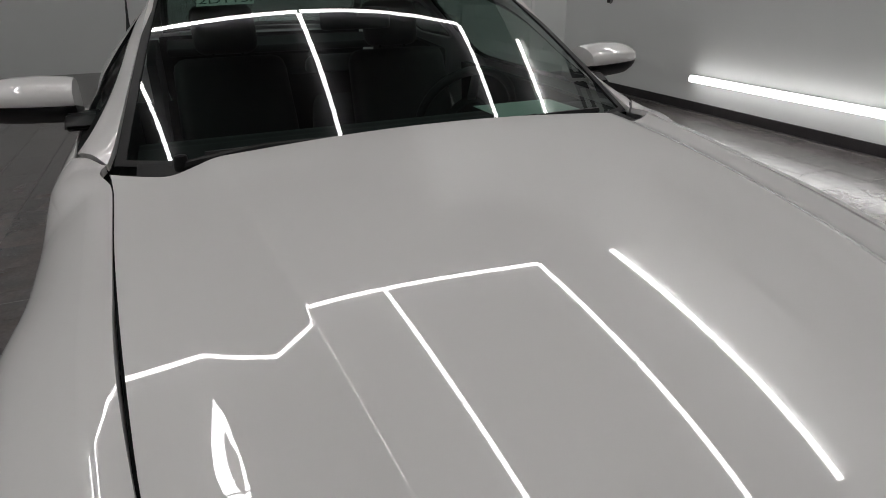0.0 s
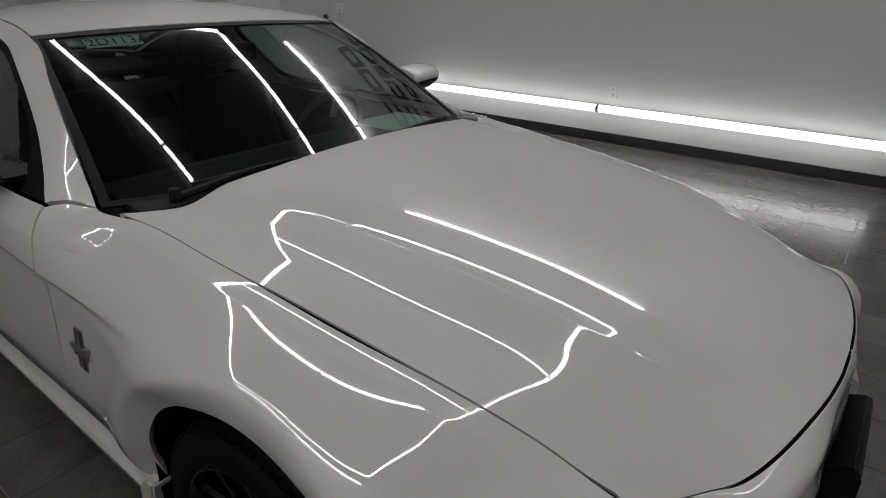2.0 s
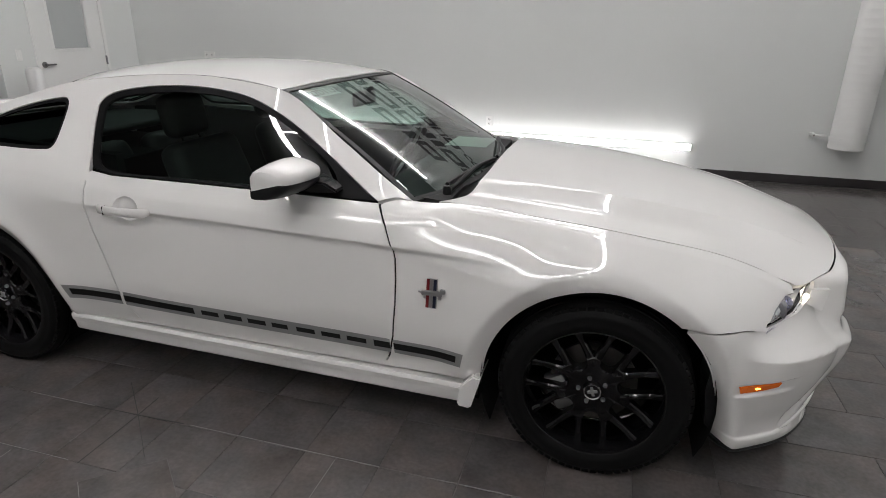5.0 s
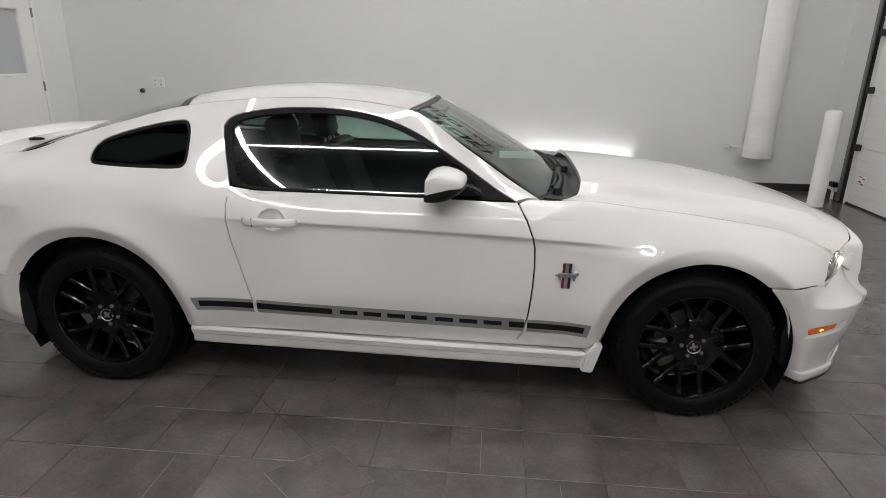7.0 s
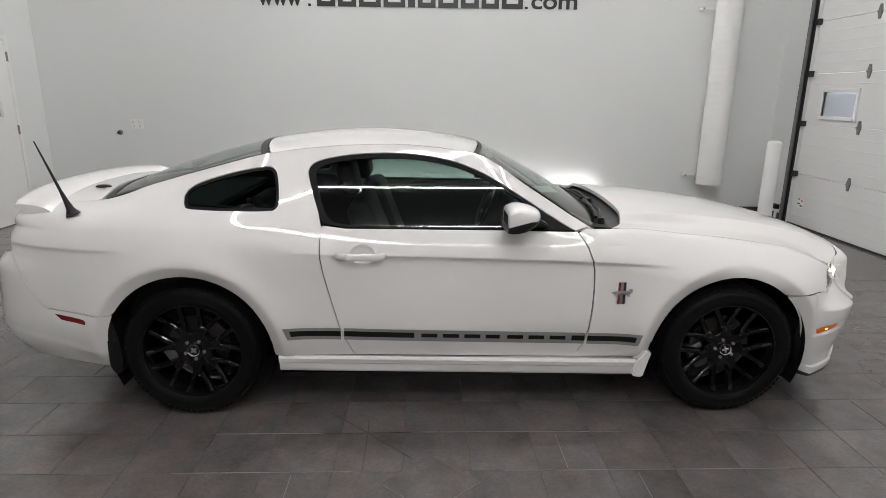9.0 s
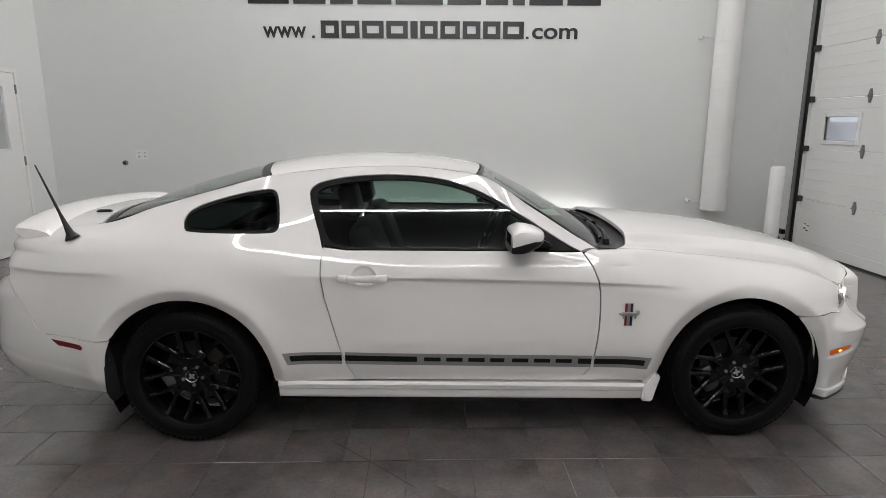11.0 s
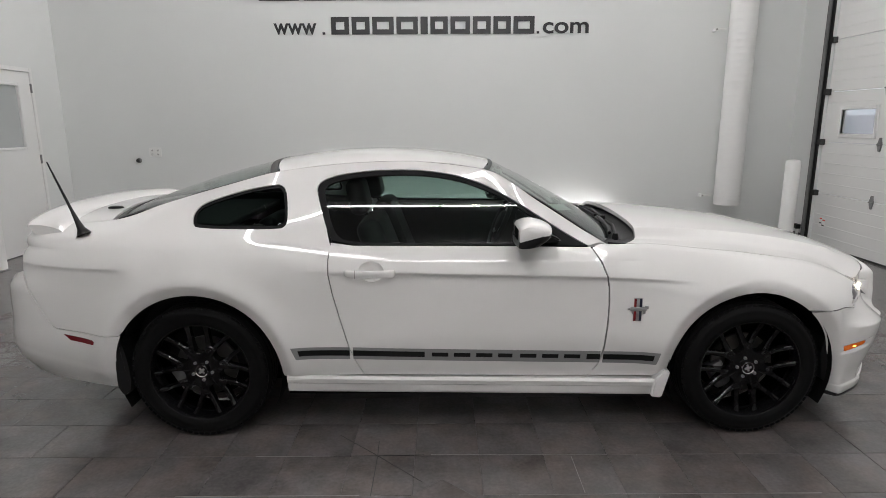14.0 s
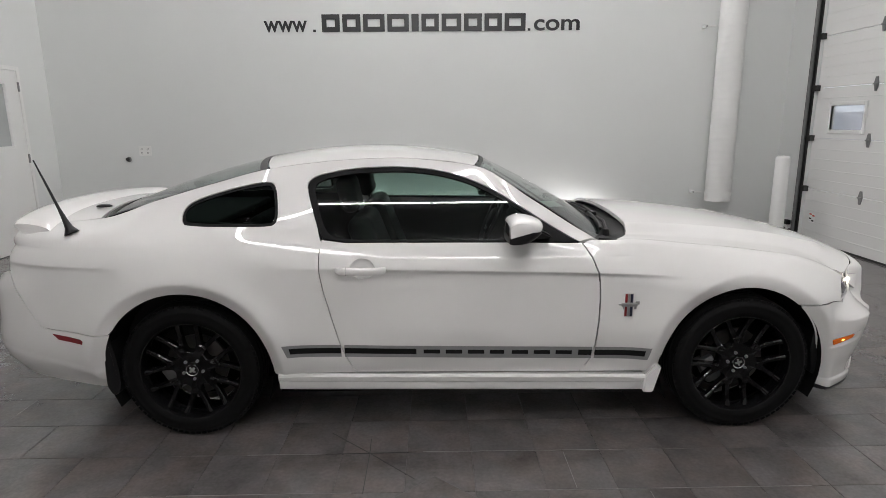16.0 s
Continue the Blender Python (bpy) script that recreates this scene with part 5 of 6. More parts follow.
# ---------------------------------------------------------------- bumpers
PX = Curve((-0.3, 1.55), (-0.2, 1.62), (0.0, 1.762), (0.1, 1.81), (0.2, 1.87), (0.32, 1.955), (0.45, 2.045), (0.58, 2.13), (0.7, 2.195), (0.85, 2.240), (1.0, 2.262))
PY = Curve((-0.3, 0.912), (-0.2, 0.91), (0.0, 0.890), (0.1, 0.880), (0.2, 0.862), (0.32, 0.822), (0.45, 0.752), (0.58, 0.64), (0.7, 0.50), (0.85, 0.26), (1.0, 0.0))
# how far the skin stands out by height: at the cheek, under the headlight, and across the front
DN = Curve((0.15, -0.04), (0.20, -0.018), (0.229, -0.016), (0.238, -0.026), (0.28, -0.024), (0.36, -0.012), (0.46, 0.0), (0.56, -0.002), (0.63, -0.020), (0.8, -0.05))
DM = Curve((0.15, -0.07), (0.20, -0.034), (0.229, -0.030), (0.238, -0.040), (0.28, -0.036), (0.36, -0.015), (0.46, 0.010), (0.53, 0.021), (0.556, 0.022), (0.562, 0.017), (0.585, -0.012), (0.62, -0.050), (0.66, -0.078), (0.70, -0.090), (0.8, -0.10))
DF = Curve((0.15, -0.09), (0.20, -0.025), (0.26, -0.045), (0.34, -0.022), (0.42, 0.014), (0.53, 0.046), (0.556, 0.048), (0.562, 0.044), (0.59, 0.012), (0.62, -0.002), (0.66, -0.016), (0.705, -0.024), (0.735, -0.026), (0.755, -0.026), (0.77, -0.027), (0.785, -0.030))
# where the top of the nose runs along the hood's front edge
EY = Curve((0.58, 0.585), (0.60, 0.565), (0.625, 0.542), (0.66, 0.510), (0.70, 0.463), (0.76, 0.390), (0.85, 0.250), (1.0, 0.0))


def lip(u):
    p = hood_edge(np.clip(EY(u), 0, 0.6), 0.006 - 0.004 * step(0.68, 0.64, u))
    p[:, 2] -= 0.001
    return p


def nose(sgn):
    def f(u, z):
        u, z = np.asarray(u, float), np.asarray(z, float)
        e = 1e-3
        tx, ty = PX(np.clip(u + e, -0.3, 1)) - PX(np.clip(u - e, -0.3, 1)), PY(np.clip(u + e, -0.3, 1)) - PY(np.clip(u - e, -0.3, 1))
        n = np.hypot(tx, ty) + 1e-9
        nx, ny = np.abs(ty) / n, np.abs(tx) / n
        a, b = step(0.08, 0.34, u), step(0.60, 0.69, u)
        zz = z + 0.04 * step(0.35, 0.8, u) * step(0.70, 0.60, z)
        d = DN(z) * (1 - a) + DM(zz) * a * (1 - b) + DF(zz) * b
        # the nose is squarer beside the grille
        d = d + 0.019 * step(0.63, 0.70, u) * step(0.92, 0.77, u) * step(0.575, 0.63, z) * step(0.785, 0.755, z)
        # hollow round the marker lamp, and the scoop at the lower corner
        zc = z - 0.10 * (u - 0.2)
        d = d - 0.009 * step(0.418, 0.434, zc) * step(0.4725, 0.4665, zc) * step(0.085, 0.115, u) * step(0.40, 0.33, u)
        q = z - (0.30 + 0.8 * (u - 0.47))
        d = d - 0.010 * np.exp(-((q / 0.03) ** 2)) * step(0.40, 0.47, u) * step(0.63, 0.57, u)
        k = step(0.0, 0.2, u)
        y = (PY(u) + ny * d) * k + half_width(PX(u), z) * (1 - k)
        p = np.stack([PX(u) + nx * d * k, y, z], -1)
        t = lip(np.clip(u, 0.58, 1))
        top = t[:, 2]
        w = np.clip((z - top + 0.045) / 0.045, 0, 1.2) ** 3 * step(0.565, 0.62, u)
        p = p * (1 - w)[:, None] + t * w[:, None]
        p[:, 1] *= sgn
        return p
    return f


def nose_u(x):
    t = np.linspace(-0.3, 1, 600)
    return float(np.interp(x, PX(t), t))


bump = new("front_bumper")
bump.parent = car
bump["label"] = "white moulded front bumper"
NU, NZ = list(np.arange(-0.24, 1.0, 0.03)) + [0.615, 0.645, 0.675], list(np.arange(0.16, 0.80, 0.016)) + list(np.arange(0.408, 0.500, 0.0055)) + [0.229, 0.2335, 0.238, 0.515, 0.521, 0.533, 0.539, 0.549, 0.556, 0.5595, 0.565]
for sgn in (-1, 1):
    F = nose(sgn)
    arch = [(nose_u(x), z) for x, z in arc(AX, 0.397, 46.9, -6, 24)]
    outer = [(nose_u(1.768), 0.19), (0.2, 0.19), (0.5, 0.195), (1.0, 0.195), (1.0, 0.36), (0.86, 0.36), (0.80, 0.40), (0.80, 0.62), (0.86, 0.66), (1.0, 0.67)] + [(u, float(lip(np.array([u]))[0, 2]) - 0.026) for u in np.linspace(1.0, 0.602, 31)] + [
             (0.595, 0.708), (0.55, 0.696), (0.47, 0.668), (0.32, 0.650), (0.212, 0.643), (0.08, 0.6515), (nose_u(1.70), 0.6515)] + arch
    skin = panel("bumper_skin", dense(outer, 0.03), F, NU, NZ, M_PAINT, bump, rim=0.02, out=(1, sgn * 0.6, 0))
    cap_s = lambda u, t: F(u, lip(np.clip(u, 0.58, 1))[:, 2] - 0.027 + 0.027 * np.asarray(t, float))
    panel("nose_cap", dense([(0.600, 0.0), (1.0, 0.0), (1.0, 1.0), (0.600, 1.0)], 0.02), cap_s, list(np.arange(0.6, 1.0, 0.01)), list(np.linspace(0.1, 0.95, 10)), M_PAINT, skin, rim=0.012, out=(1, 0, 0.5))
    # facet beside the headlight, raised towards the grille, lit by the parking lamp
    bm = bmesh.new()
    cs = [Vector((x, sgn * y, z)) for x, y, z in ((2.052, 0.588, 0.717), (2.116, 0.566, 0.717), (2.098, 0.590, 0.642), (2.030, 0.638, 0.684))]
    top_ = [[cs[0].lerp(cs[1], u).lerp(cs[3].lerp(cs[2], u), v) for u in np.linspace(0, 1, 6)] for v in np.linspace(0, 1, 6)]
    vt = [[bm.verts.new(p) for p in row] for row in top_]
    for a, b in zip(vt, vt[1:]):
        for k in range(5):
            bm.faces.new((a[k], a[k + 1], b[k + 1], b[k]))
    rim_ = [vt[0][k] for k in range(6)] + [vt[k][5] for k in range(1, 6)] + [vt[5][k] for k in range(4, -1, -1)] + [vt[k][0] for k in range(4, 0, -1)]
    low_ = [bm.verts.new(v.co + Vector((-0.008, -sgn * 0.045, -0.004))) for v in rim_]
    for k in range(len(rim_)):
        bm.faces.new((rim_[k], rim_[(k + 1) % len(rim_)], low_[(k + 1) % len(rim_)], low_[k]))
    part("nose_facet", bm, M_PAINT, skin, "flat white facet lit by the parking lamp", True, 40)
    # marker lamp in its hollow
    mk = panel("side_marker", [(0.122, 0.455), (0.21, 0.467), (0.312, 0.474), (0.300, 0.459), (0.235, 0.447), (0.134, 0.432)], F, NU, NZ, M_AMBER, skin, rim=0.006, lift=0.006, label="lit amber side marker", out=(0.3, sgn, 0))
    panel("bulb", [(0.198, 0.4555), (0.207, 0.460), (0.219, 0.460), (0.226, 0.4565), (0.217, 0.4525), (0.205, 0.451)], F, NU, NZ, M_BULB, mk, rim=0.0, lift=0.0075, out=(0.3, sgn, 0))
    # chin lip
    bm = bmesh.new()
    ua_ = np.linspace(0.0, 1.0, 24)
    pts = F(ua_, np.full_like(ua_, 0.192))
    tube(bm, [(p[0] - 0.006, p[1] * 0.99, 0.183) for p in pts], 0.011, 8)
    part("chin_strip", bm, M_PLAS, skin, "black chin strip", True)
    # lower corner fin
    bm = bmesh.new()
    us_ = np.linspace(0.44, 0.80, 12)
    p0 = F(us_, np.linspace(0.235, 0.31, 12))
    tube(bm, [(p[0] + 0.004, p[1], p[2]) for p in p0], [0.002] + [0.006] * 10 + [0.003], 8)
    part("corner_fin", bm, M_PAINT, skin, "", True)
# grille and bumper beam behind
bm = bmesh.new()
prism(bm, [(1.98, -0.48), (2.08, -0.42), (2.16, -0.30), (2.195, 0.0), (2.16, 0.30), (2.08, 0.42), (1.98, 0.48)], 2, 0.2, 0.70)
part("grille_backing", bm, M_LINER, bump, "black grille backing")
for z in (0.42, 0.47, 0.52, 0.57, 0.62):
    bm = bmesh.new()
    tube(bm, [(2.10 + 0.135 * (1 - (y / 0.5) ** 2), y, z) for y in np.linspace(-0.46, 0.46, 13)], 0.009, 6)
    part("grille_bar", bm, M_PLAS, bump, "", True)
# plate carrier, empty, black
bm = bmesh.new()
prism(bm, [(2.24, 0.44), (2.290, 0.45), (2.302, 0.47), (2.298, 0.60), (2.285, 0.62), (2.24, 0.60)], 1, -0.15, 0.15)
bmesh.ops.bevel(bm, geom=bm.edges[:], offset=0.006, segments=2, affect="EDGES")
part("plate_carrier", bm, M_PLAS, bump, "empty black plate carrier", True, 40)


def headlight(sgn):
    h = new("headlight")
    h.parent = car
    h["label"] = "clear wedge headlight, parking lamp lit"
    k = (0.0, 0.18, 0.36, 0.54, 0.72, 0.88, 1.0)
    U = [Curve(*zip(k, v)) for v in ((1.876, 1.892, 1.917, 1.946, 1.985, 2.020, 2.052), (0.826, 0.797, 0.760, 0.700, 0.638, 0.600, 0.566), (0.641, 0.668, 0.702, 0.728, 0.727, 0.731, 0.737))]
    L = [Curve(*zip(k, v)) for v in ((1.876, 1.908, 1.940, 1.972, 2.002, 2.030, 2.052), (0.826, 0.780, 0.742, 0.703, 0.665, 0.612, 0.566), (0.636, 0.638, 0.643, 0.652, 0.668, 0.700, 0.733))]

    def f(u, v):
        u, v = np.asarray(u, float), np.asarray(v, float)
        a, b = np.stack([c(u) for c in U], -1), np.stack([c(u) for c in L], -1)
        p = a + (b - a) * v[:, None] + np.outer(0.014 * np.sin(np.pi * np.clip(v, 0, 1)) * np.sin(np.pi * np.clip(u, 0, 1)), np.array((0.6, 0.6, 0.4)))
        p[:, 1] *= sgn
        return p
    cuts = list(np.arange(0, 1, 0.06))
    face = dense([(0.01, 0.0), (0.99, 0.0), (0.99, 1.0), (0.01, 1.0)], 0.06)
    lens = panel("lens", face, f, cuts, cuts, M_LENS, h, rim=0.0, label="clear lens", out=(1, sgn, 0.5))
    house = panel("housing", face, f, cuts, cuts, M_HOUSE, h, rim=0.0, lift=-0.026, label="grey lamp housing", out=(1, sgn, 0.5))
    for u0, u1, v0, v1, d in ((0.20, 0.30, 0.16, 0.42, -0.018), (0.33, 0.44, 0.08, 0.40, -0.018), (0.17, 0.36, 0.56, 0.72, -0.022), (0.22, 0.42, 0.78, 0.93, -0.020), (0.46, 0.56, 0.10, 0.50, -0.016)):
        panel("reflector", dense([(u0, v0), (u1, v0), (u1, v1), (u0, v1)], 0.06), f, cuts, cuts, M_REFLECT, house, rim=0.02, lift=d, label="bright reflector bowl", out=(1, sgn, 0.5))
    panel("divider", dense([(0.45, 0.02), (0.475, 0.02), (0.475, 0.98), (0.45, 0.98)], 0.06), f, cuts, cuts, M_HOUSE, house, rim=0.03, lift=-0.008, out=(1, sgn, 0.5))
    panel("lamp_guide", dense([(0.84, 0.15), (0.965, 0.2), (0.965, 0.9), (0.84, 0.95)], 0.06), f, cuts, cuts, M_GUIDE, house, rim=0.0, lift=-0.012, label="softly lit parking lamp guide", out=(1, sgn, 0.5))
    panel("lens_edge", dense([(0.02, 0.955), (0.985, 0.955), (0.985, 0.995), (0.02, 0.995)], 0.06), f, cuts, cuts, M_REFLECT, house, rim=0.004, lift=-0.002, label="bright lower lens edge", out=(1, sgn, 0.5))
    bm = bmesh.new()
    bmesh.ops.create_uvsphere(bm, u_segments=20, v_segments=12, radius=0.024, matrix=Matrix.Translation((1.962, sgn * 0.652, 0.684)))
    part("projector", bm, M_PROJ, h, "bluish lamp projector", True)
    bm = bmesh.new()
    bmesh.ops.create_uvsphere(bm, u_segments=12, v_segments=8, radius=0.009, matrix=Matrix.Translation((2.030, sgn * 0.622, 0.705)))
    part("bulb", bm, M_HLBULB, h, "lit parking bulb", True)


headlight(-1)
headlight(1)

# rear bumper and tail
for sgn in (-1, 1):
    S = side(sgn)
    ra = [p for p in arc(-AX, 0.408, 149.5, 198, 14)]
    outer = to_s([(-2.2225, 0.845)] + [(x, z - 0.003) for x, z in RB_SEAM[1:-1]] + [(-1.715, 0.5475)] + ra[1:] + [(-1.752, 0.245), (-1.83, 0.254), (-2.04, 0.284), (-2.27, 0.313), (-2.35, 0.36), (-2.42, 0.40), (-2.462, 0.45), (-2.462, 0.60), (-2.42, 0.70), (-2.36, 0.80)])
    panel("rear_bumper", outer, S, SX, SS, M_PAINT, car, rim=0.01, label="white rear bumper")
bm = bmesh.new()
prism(bm, [(-0.60, 0.40), (0.60, 0.40), (0.70, 0.80), (0.66, 1.02), (-0.66, 1.02), (-0.70, 0.80)], 0, -2.24, -2.20)
part("tail_panel", bm, M_PLAS, car, "black tail panel")
for sgn in (-1, 1):
    for k in range(3):
        bm = bmesh.new()
        box(bm, -2.262, -2.235, *sorted((sgn * (0.34 + k * 0.10), sgn * (0.42 + k * 0.10))), 0.80, 0.98, 0.008, 2)
        part("tail_lamp", bm, M_REDLENS, car, "red upright tail lamp")

# ---------------------------------------------------------------- wheels
SPOKES = 7


def wheel(x, sgn, turn):
    """A wheel standing at (x, sgn * 0.784), its outer face away from the car."""
    rot = Matrix.Rotation(radians(90), 4, "X") if sgn < 0 else Matrix.Rotation(radians(-90), 4, "X")
    w = new("wheel")
    w.parent = car
    w.matrix_local = Matrix.Translation((x, sgn * 0.784, HUB)) @ rot @ Matrix.Rotation(radians(turn), 4, "Z")
    w["label"] = "black multi-spoke alloy wheel with a road tyre"
    W, R = 0.118, 0.345
    bm = bmesh.new()
    prof = [(0.244, -W * 0.88), (0.25, -W * 0.95), (0.27, -W), (0.300, -W * 0.97), (0.322, -W * 0.88), (0.337, -W * 0.74), (0.342, -W * 0.6)]
    for g in (-0.055, -0.018, 0.018, 0.055):
        prof += [(0.3445, g - 0.007), (0.3375, g - 0.005), (0.3375, g + 0.005), (0.3445, g + 0.007)]
    prof += [(0.342, W * 0.6), (0.337, W * 0.74), (0.322, W * 0.88), (0.313, W * 0.93), (0.309, W * 0.955), (0.300, W * 0.975), (0.297, W * 0.965), (0.28, W), (0.262, W * 0.985), (0.258, W * 0.96), (0.252, W * 0.95), (0.244, W * 0.88)]
    lathe(bm, prof, 96, None, True)
    tyre = part("tyre", bm, M_RUBBER, w, "black road tyre", True, 50)
    bm = bmesh.new()
    for k in range(72):
        a = 2 * math.pi * k / 72
        for r, z0 in ((0.3315, W * 0.76), (0.3315, -W * 0.76)):
            m = Matrix.Rotation(a, 4, "Z")
            b2 = bmesh.new()
            box(b2, r - 0.008, r + 0.0040, -0.0112, 0.0112, z0 - 0.013, z0 + 0.012)
            bmesh.ops.transform(b2, matrix=m, verts=b2.verts[:])
            vm = {v: bm.verts.new(v.co) for v in b2.verts}
            for f in b2.faces:
                bm.faces.new([vm[v] for v in f.verts])
            b2.free()
    tagged(part("tread_pattern", bm, M_RUBBER, tyre), kind="stuff")
    # barrel and lip
    bm = bmesh.new()
    lathe(bm, [(0.243, -W * 0.88), (0.249, -W * 0.93), (0.238, -W * 0.88), (0.222, -0.06), (0.218, 0.03), (0.230, 0.075), (0.2385, 0.098), (0.2425, 0.106), (0.250, 0.1075), (0.252, 0.104), (0.247, 0.10), (0.243, 0.09)], 80, None, True)
    rim = part("rim", bm, M_RIMB, w, "gloss black rim", True, 40)
    for k in range(SPOKES):
        for s in (-1, 1):
            bm = bmesh.new()
            rings = []
            for u in np.linspace(0, 1, 7):
                r = 0.090 + 0.146 * u
                off = s * (0.0420 + 0.0030 * u)
                hw = 0.0145 - 0.0035 * math.sin(math.pi * min(1, u * 1.3) / 2) + 0.004 * max(0, u - 0.8) / 0.2
                zt_ = 0.078 - 0.010 * math.sin(math.pi * u) + 0.012 * u
                zb2 = zt_ - 0.030 - 0.01 * (1 - u)
                rings.append([bm.verts.new((r, off + dy * hw, zz)) for dy, zz in ((-1, zb2), (1, zb2), (1, zt_ - 0.005), (0.55, zt_), (-0.55, zt_), (-1, zt_ - 0.005))])
            for a, b in zip(rings, rings[1:]):
                for j in range(6):
                    bm.faces.new((a[j], a[(j + 1) % 6], b[(j + 1) % 6], b[j]))
            bm.faces.new(rings[0]), bm.faces.new(rings[-1])
            bmesh.ops.rotate(bm, verts=bm.verts[:], matrix=Matrix.Rotation(2 * math.pi * k / SPOKES, 3, "Z"))
            part("spoke", bm, M_GLOSSB, w, "", True, 40)
    # hub face with a round-ended notch between the two spokes of each pair
    bm = bmesh.new()
    edge = []
    for k in range(SPOKES):
        a0 = 2 * math.pi * k / SPOKES
        loc = [(0.124, -0.053), (0.124, -0.031)] + [(0.116 - 0.026 * math.cos(t_), 0.031 * math.sin(t_)) for t_ in np.linspace(-1.4, 1.4, 9)] + [(0.124, 0.031), (0.124, 0.053)]
        edge += [(px * math.cos(a0) - py * math.sin(a0), px * math.sin(a0) + py * math.cos(a0)) for px, py in loc]
    lo_, hi_ = [[bm.verts.new((px * q, py * q, h)) for px, py in edge] for h, q in ((0.025, 1.0), (0.072, 1.0))]
    in_ = [bm.verts.new((px * 0.955, py * 0.955, 0.0765)) for px, py in edge]
    for a, b in ((lo_, hi_), (hi_, in_)):
        for k in range(len(a)):
            bm.faces.new((a[k], a[(k + 1) % len(a)], b[(k + 1) % len(a)], b[k]))
    mid_ = [bm.verts.new((0.06 * math.cos(math.atan2(py, px)), 0.06 * math.sin(math.atan2(py, px)), 0.071)) for px, py in edge]
    for k in range(len(in_)):
        bm.faces.new((in_[k], in_[(k + 1) % len(in_)], mid_[(k + 1) % len(in_)], mid_[k]))
    bm.faces.new(mid_)
    part("hub", bm, M_GLOSSB, w, "gloss black hub face", True, 35)
    bm = bmesh.new()
    lathe(bm, [(0.026, 0.070), (0.0305, 0.074), (0.0325, 0.082), (0.0305, 0.087), (0.027, 0.085), (0.0255, 0.080)], 40, None, True)
    part("cap_ring", bm, M_CHROME, w, "chrome ring of the centre cap", True, 40)
    bm = bmesh.new()
    lathe(bm, [(0.0, 0.083), (0.026, 0.0825), (0.0265, 0.07)], 32)
    cap = part("centre_cap", bm, M_GLOSSB, w, "black centre cap", True, 40)
    bm = bmesh.new()
    box(bm, -0.005, 0.005, -0.018, 0.018, 0.082, 0.086, 0.001, 1)
    box(bm, -0.018, 0.018, -0.006, 0.006, 0.083, 0.087, 0.002, 1)
    part("cap_emblem", bm, M_SILVER, cap, "plain silver shape")
    for k in range(5):
        a = 2 * math.pi * (k + 0.25) / 5
        m = Matrix.Translation((0.050 * math.cos(a), 0.050 * math.sin(a), 0))
        bm = bmesh.new()
        lathe(bm, [(0.0085, 0.070), (0.0085, 0.078), (0.006, 0.083), (0.0, 0.084)], 6, m)
        part("lug_nut", bm, M_SILVER, w, "steel lug nut", True, 30)
    # brake
    bm = bmesh.new()
    lathe(bm, [(0.07, -0.01), (0.155, -0.01), (0.155, 0.008), (0.07, 0.008)], 48, None, True)
    part("brake_disc", bm, M_DISC, w, "steel brake disc", True, 40)
    bm = bmesh.new()
    box(bm, -0.17, -0.085, -0.06, 0.075, -0.03, 0.035, 0.012, 2)
    bmesh.ops.rotate(bm, verts=bm.verts[:], matrix=Matrix.Rotation(radians(-turn + 30), 3, "Z"))
    part("brake_caliper", bm, M_STEEL, w, "dull grey brake caliper", True, 40)
    bm = bmesh.new()
    lathe(bm, [(0.0, -0.1), (0.20, -0.1), (0.20, -0.09), (0.0, -0.09)], 32)
    part("back_plate", bm, M_LINER, w, "", True, 40)
    return w


wheel(AX, -1, 16)
wheel(-AX, -1, 41)
wheel(AX, 1, 10)
wheel(-AX, 1, 30)

# ---------------------------------------------------------------- underside and cabin
bm = bmesh.new()
box(bm, -2.15, 1.95, -0.44, 0.44, 0.19, 0.30)
box(bm, -0.94, 0.94, -0.82, 0.82, 0.20, 0.31)
part("floor_pan", bm, M_LINER, car, "black underbody")
bm = bmesh.new()
box(bm, 0.95, 1.78, -0.50, 0.50, 0.25, 0.74)
part("engine_bay_block", bm, M_LINER, car, "dark engine bay")
bm = bmesh.new()
box(bm, -2.15, -1.15, -0.54, 0.54, 0.25, 0.88)
part("trunk_tub", bm, M_LINER, car, "dark trunk tub")
bm = bmesh.new()
rod(bm, (-0.50, -0.62, 0.20), (-0.38, -0.62, 0.20), 0.03, 10)
part("jack_point", bm, M_STEEL, car, "small jack point under the sill")
for sgn in (-1, 1):
    bm = bmesh.new()
    prism(bm, [(-0.64, 0.31), (0.62, 0.31), (0.60, 0.93), (0.0, 0.95), (-0.66, 0.955)], 1, *sorted((sgn * 0.765, sgn * 0.80)))
    part("door_trim", bm, M_DASH, car, "black inner door trim")
    bm = bmesh.new()
    prism(bm, [(-1.9, 0.31), (-0.70, 0.31), (-0.72, 1.02), (-1.38, 1.06), (-1.85, 1.03)], 1, *sorted((sgn * 0.66, sgn * 0.70)))
    part("rear_trim", bm, M_DASH, car, "black rear side trim")


def hl_s(x, y):
    p = roof_s(x, y)
    p[:, 2] -= 0.022
    return p


panel("headliner", dense([(0.06, -0.52), (0.06, 0.52), (-1.0, 0.52), (-1.0, -0.52)], 0.1), hl_s, list(np.arange(-1, 0.1, 0.1)), list(np.arange(-0.5, 0.6, 0.1)), M_HEADL, car, rim=0, out=(0, 0, -1))
bm = bmesh.new()
box(bm, -1.95, -1.32, -0.62, 0.62, 0.98, 1.02, 0.015, 2)
part("parcel_shelf", bm, M_DASH, car, "black parcel shelf")


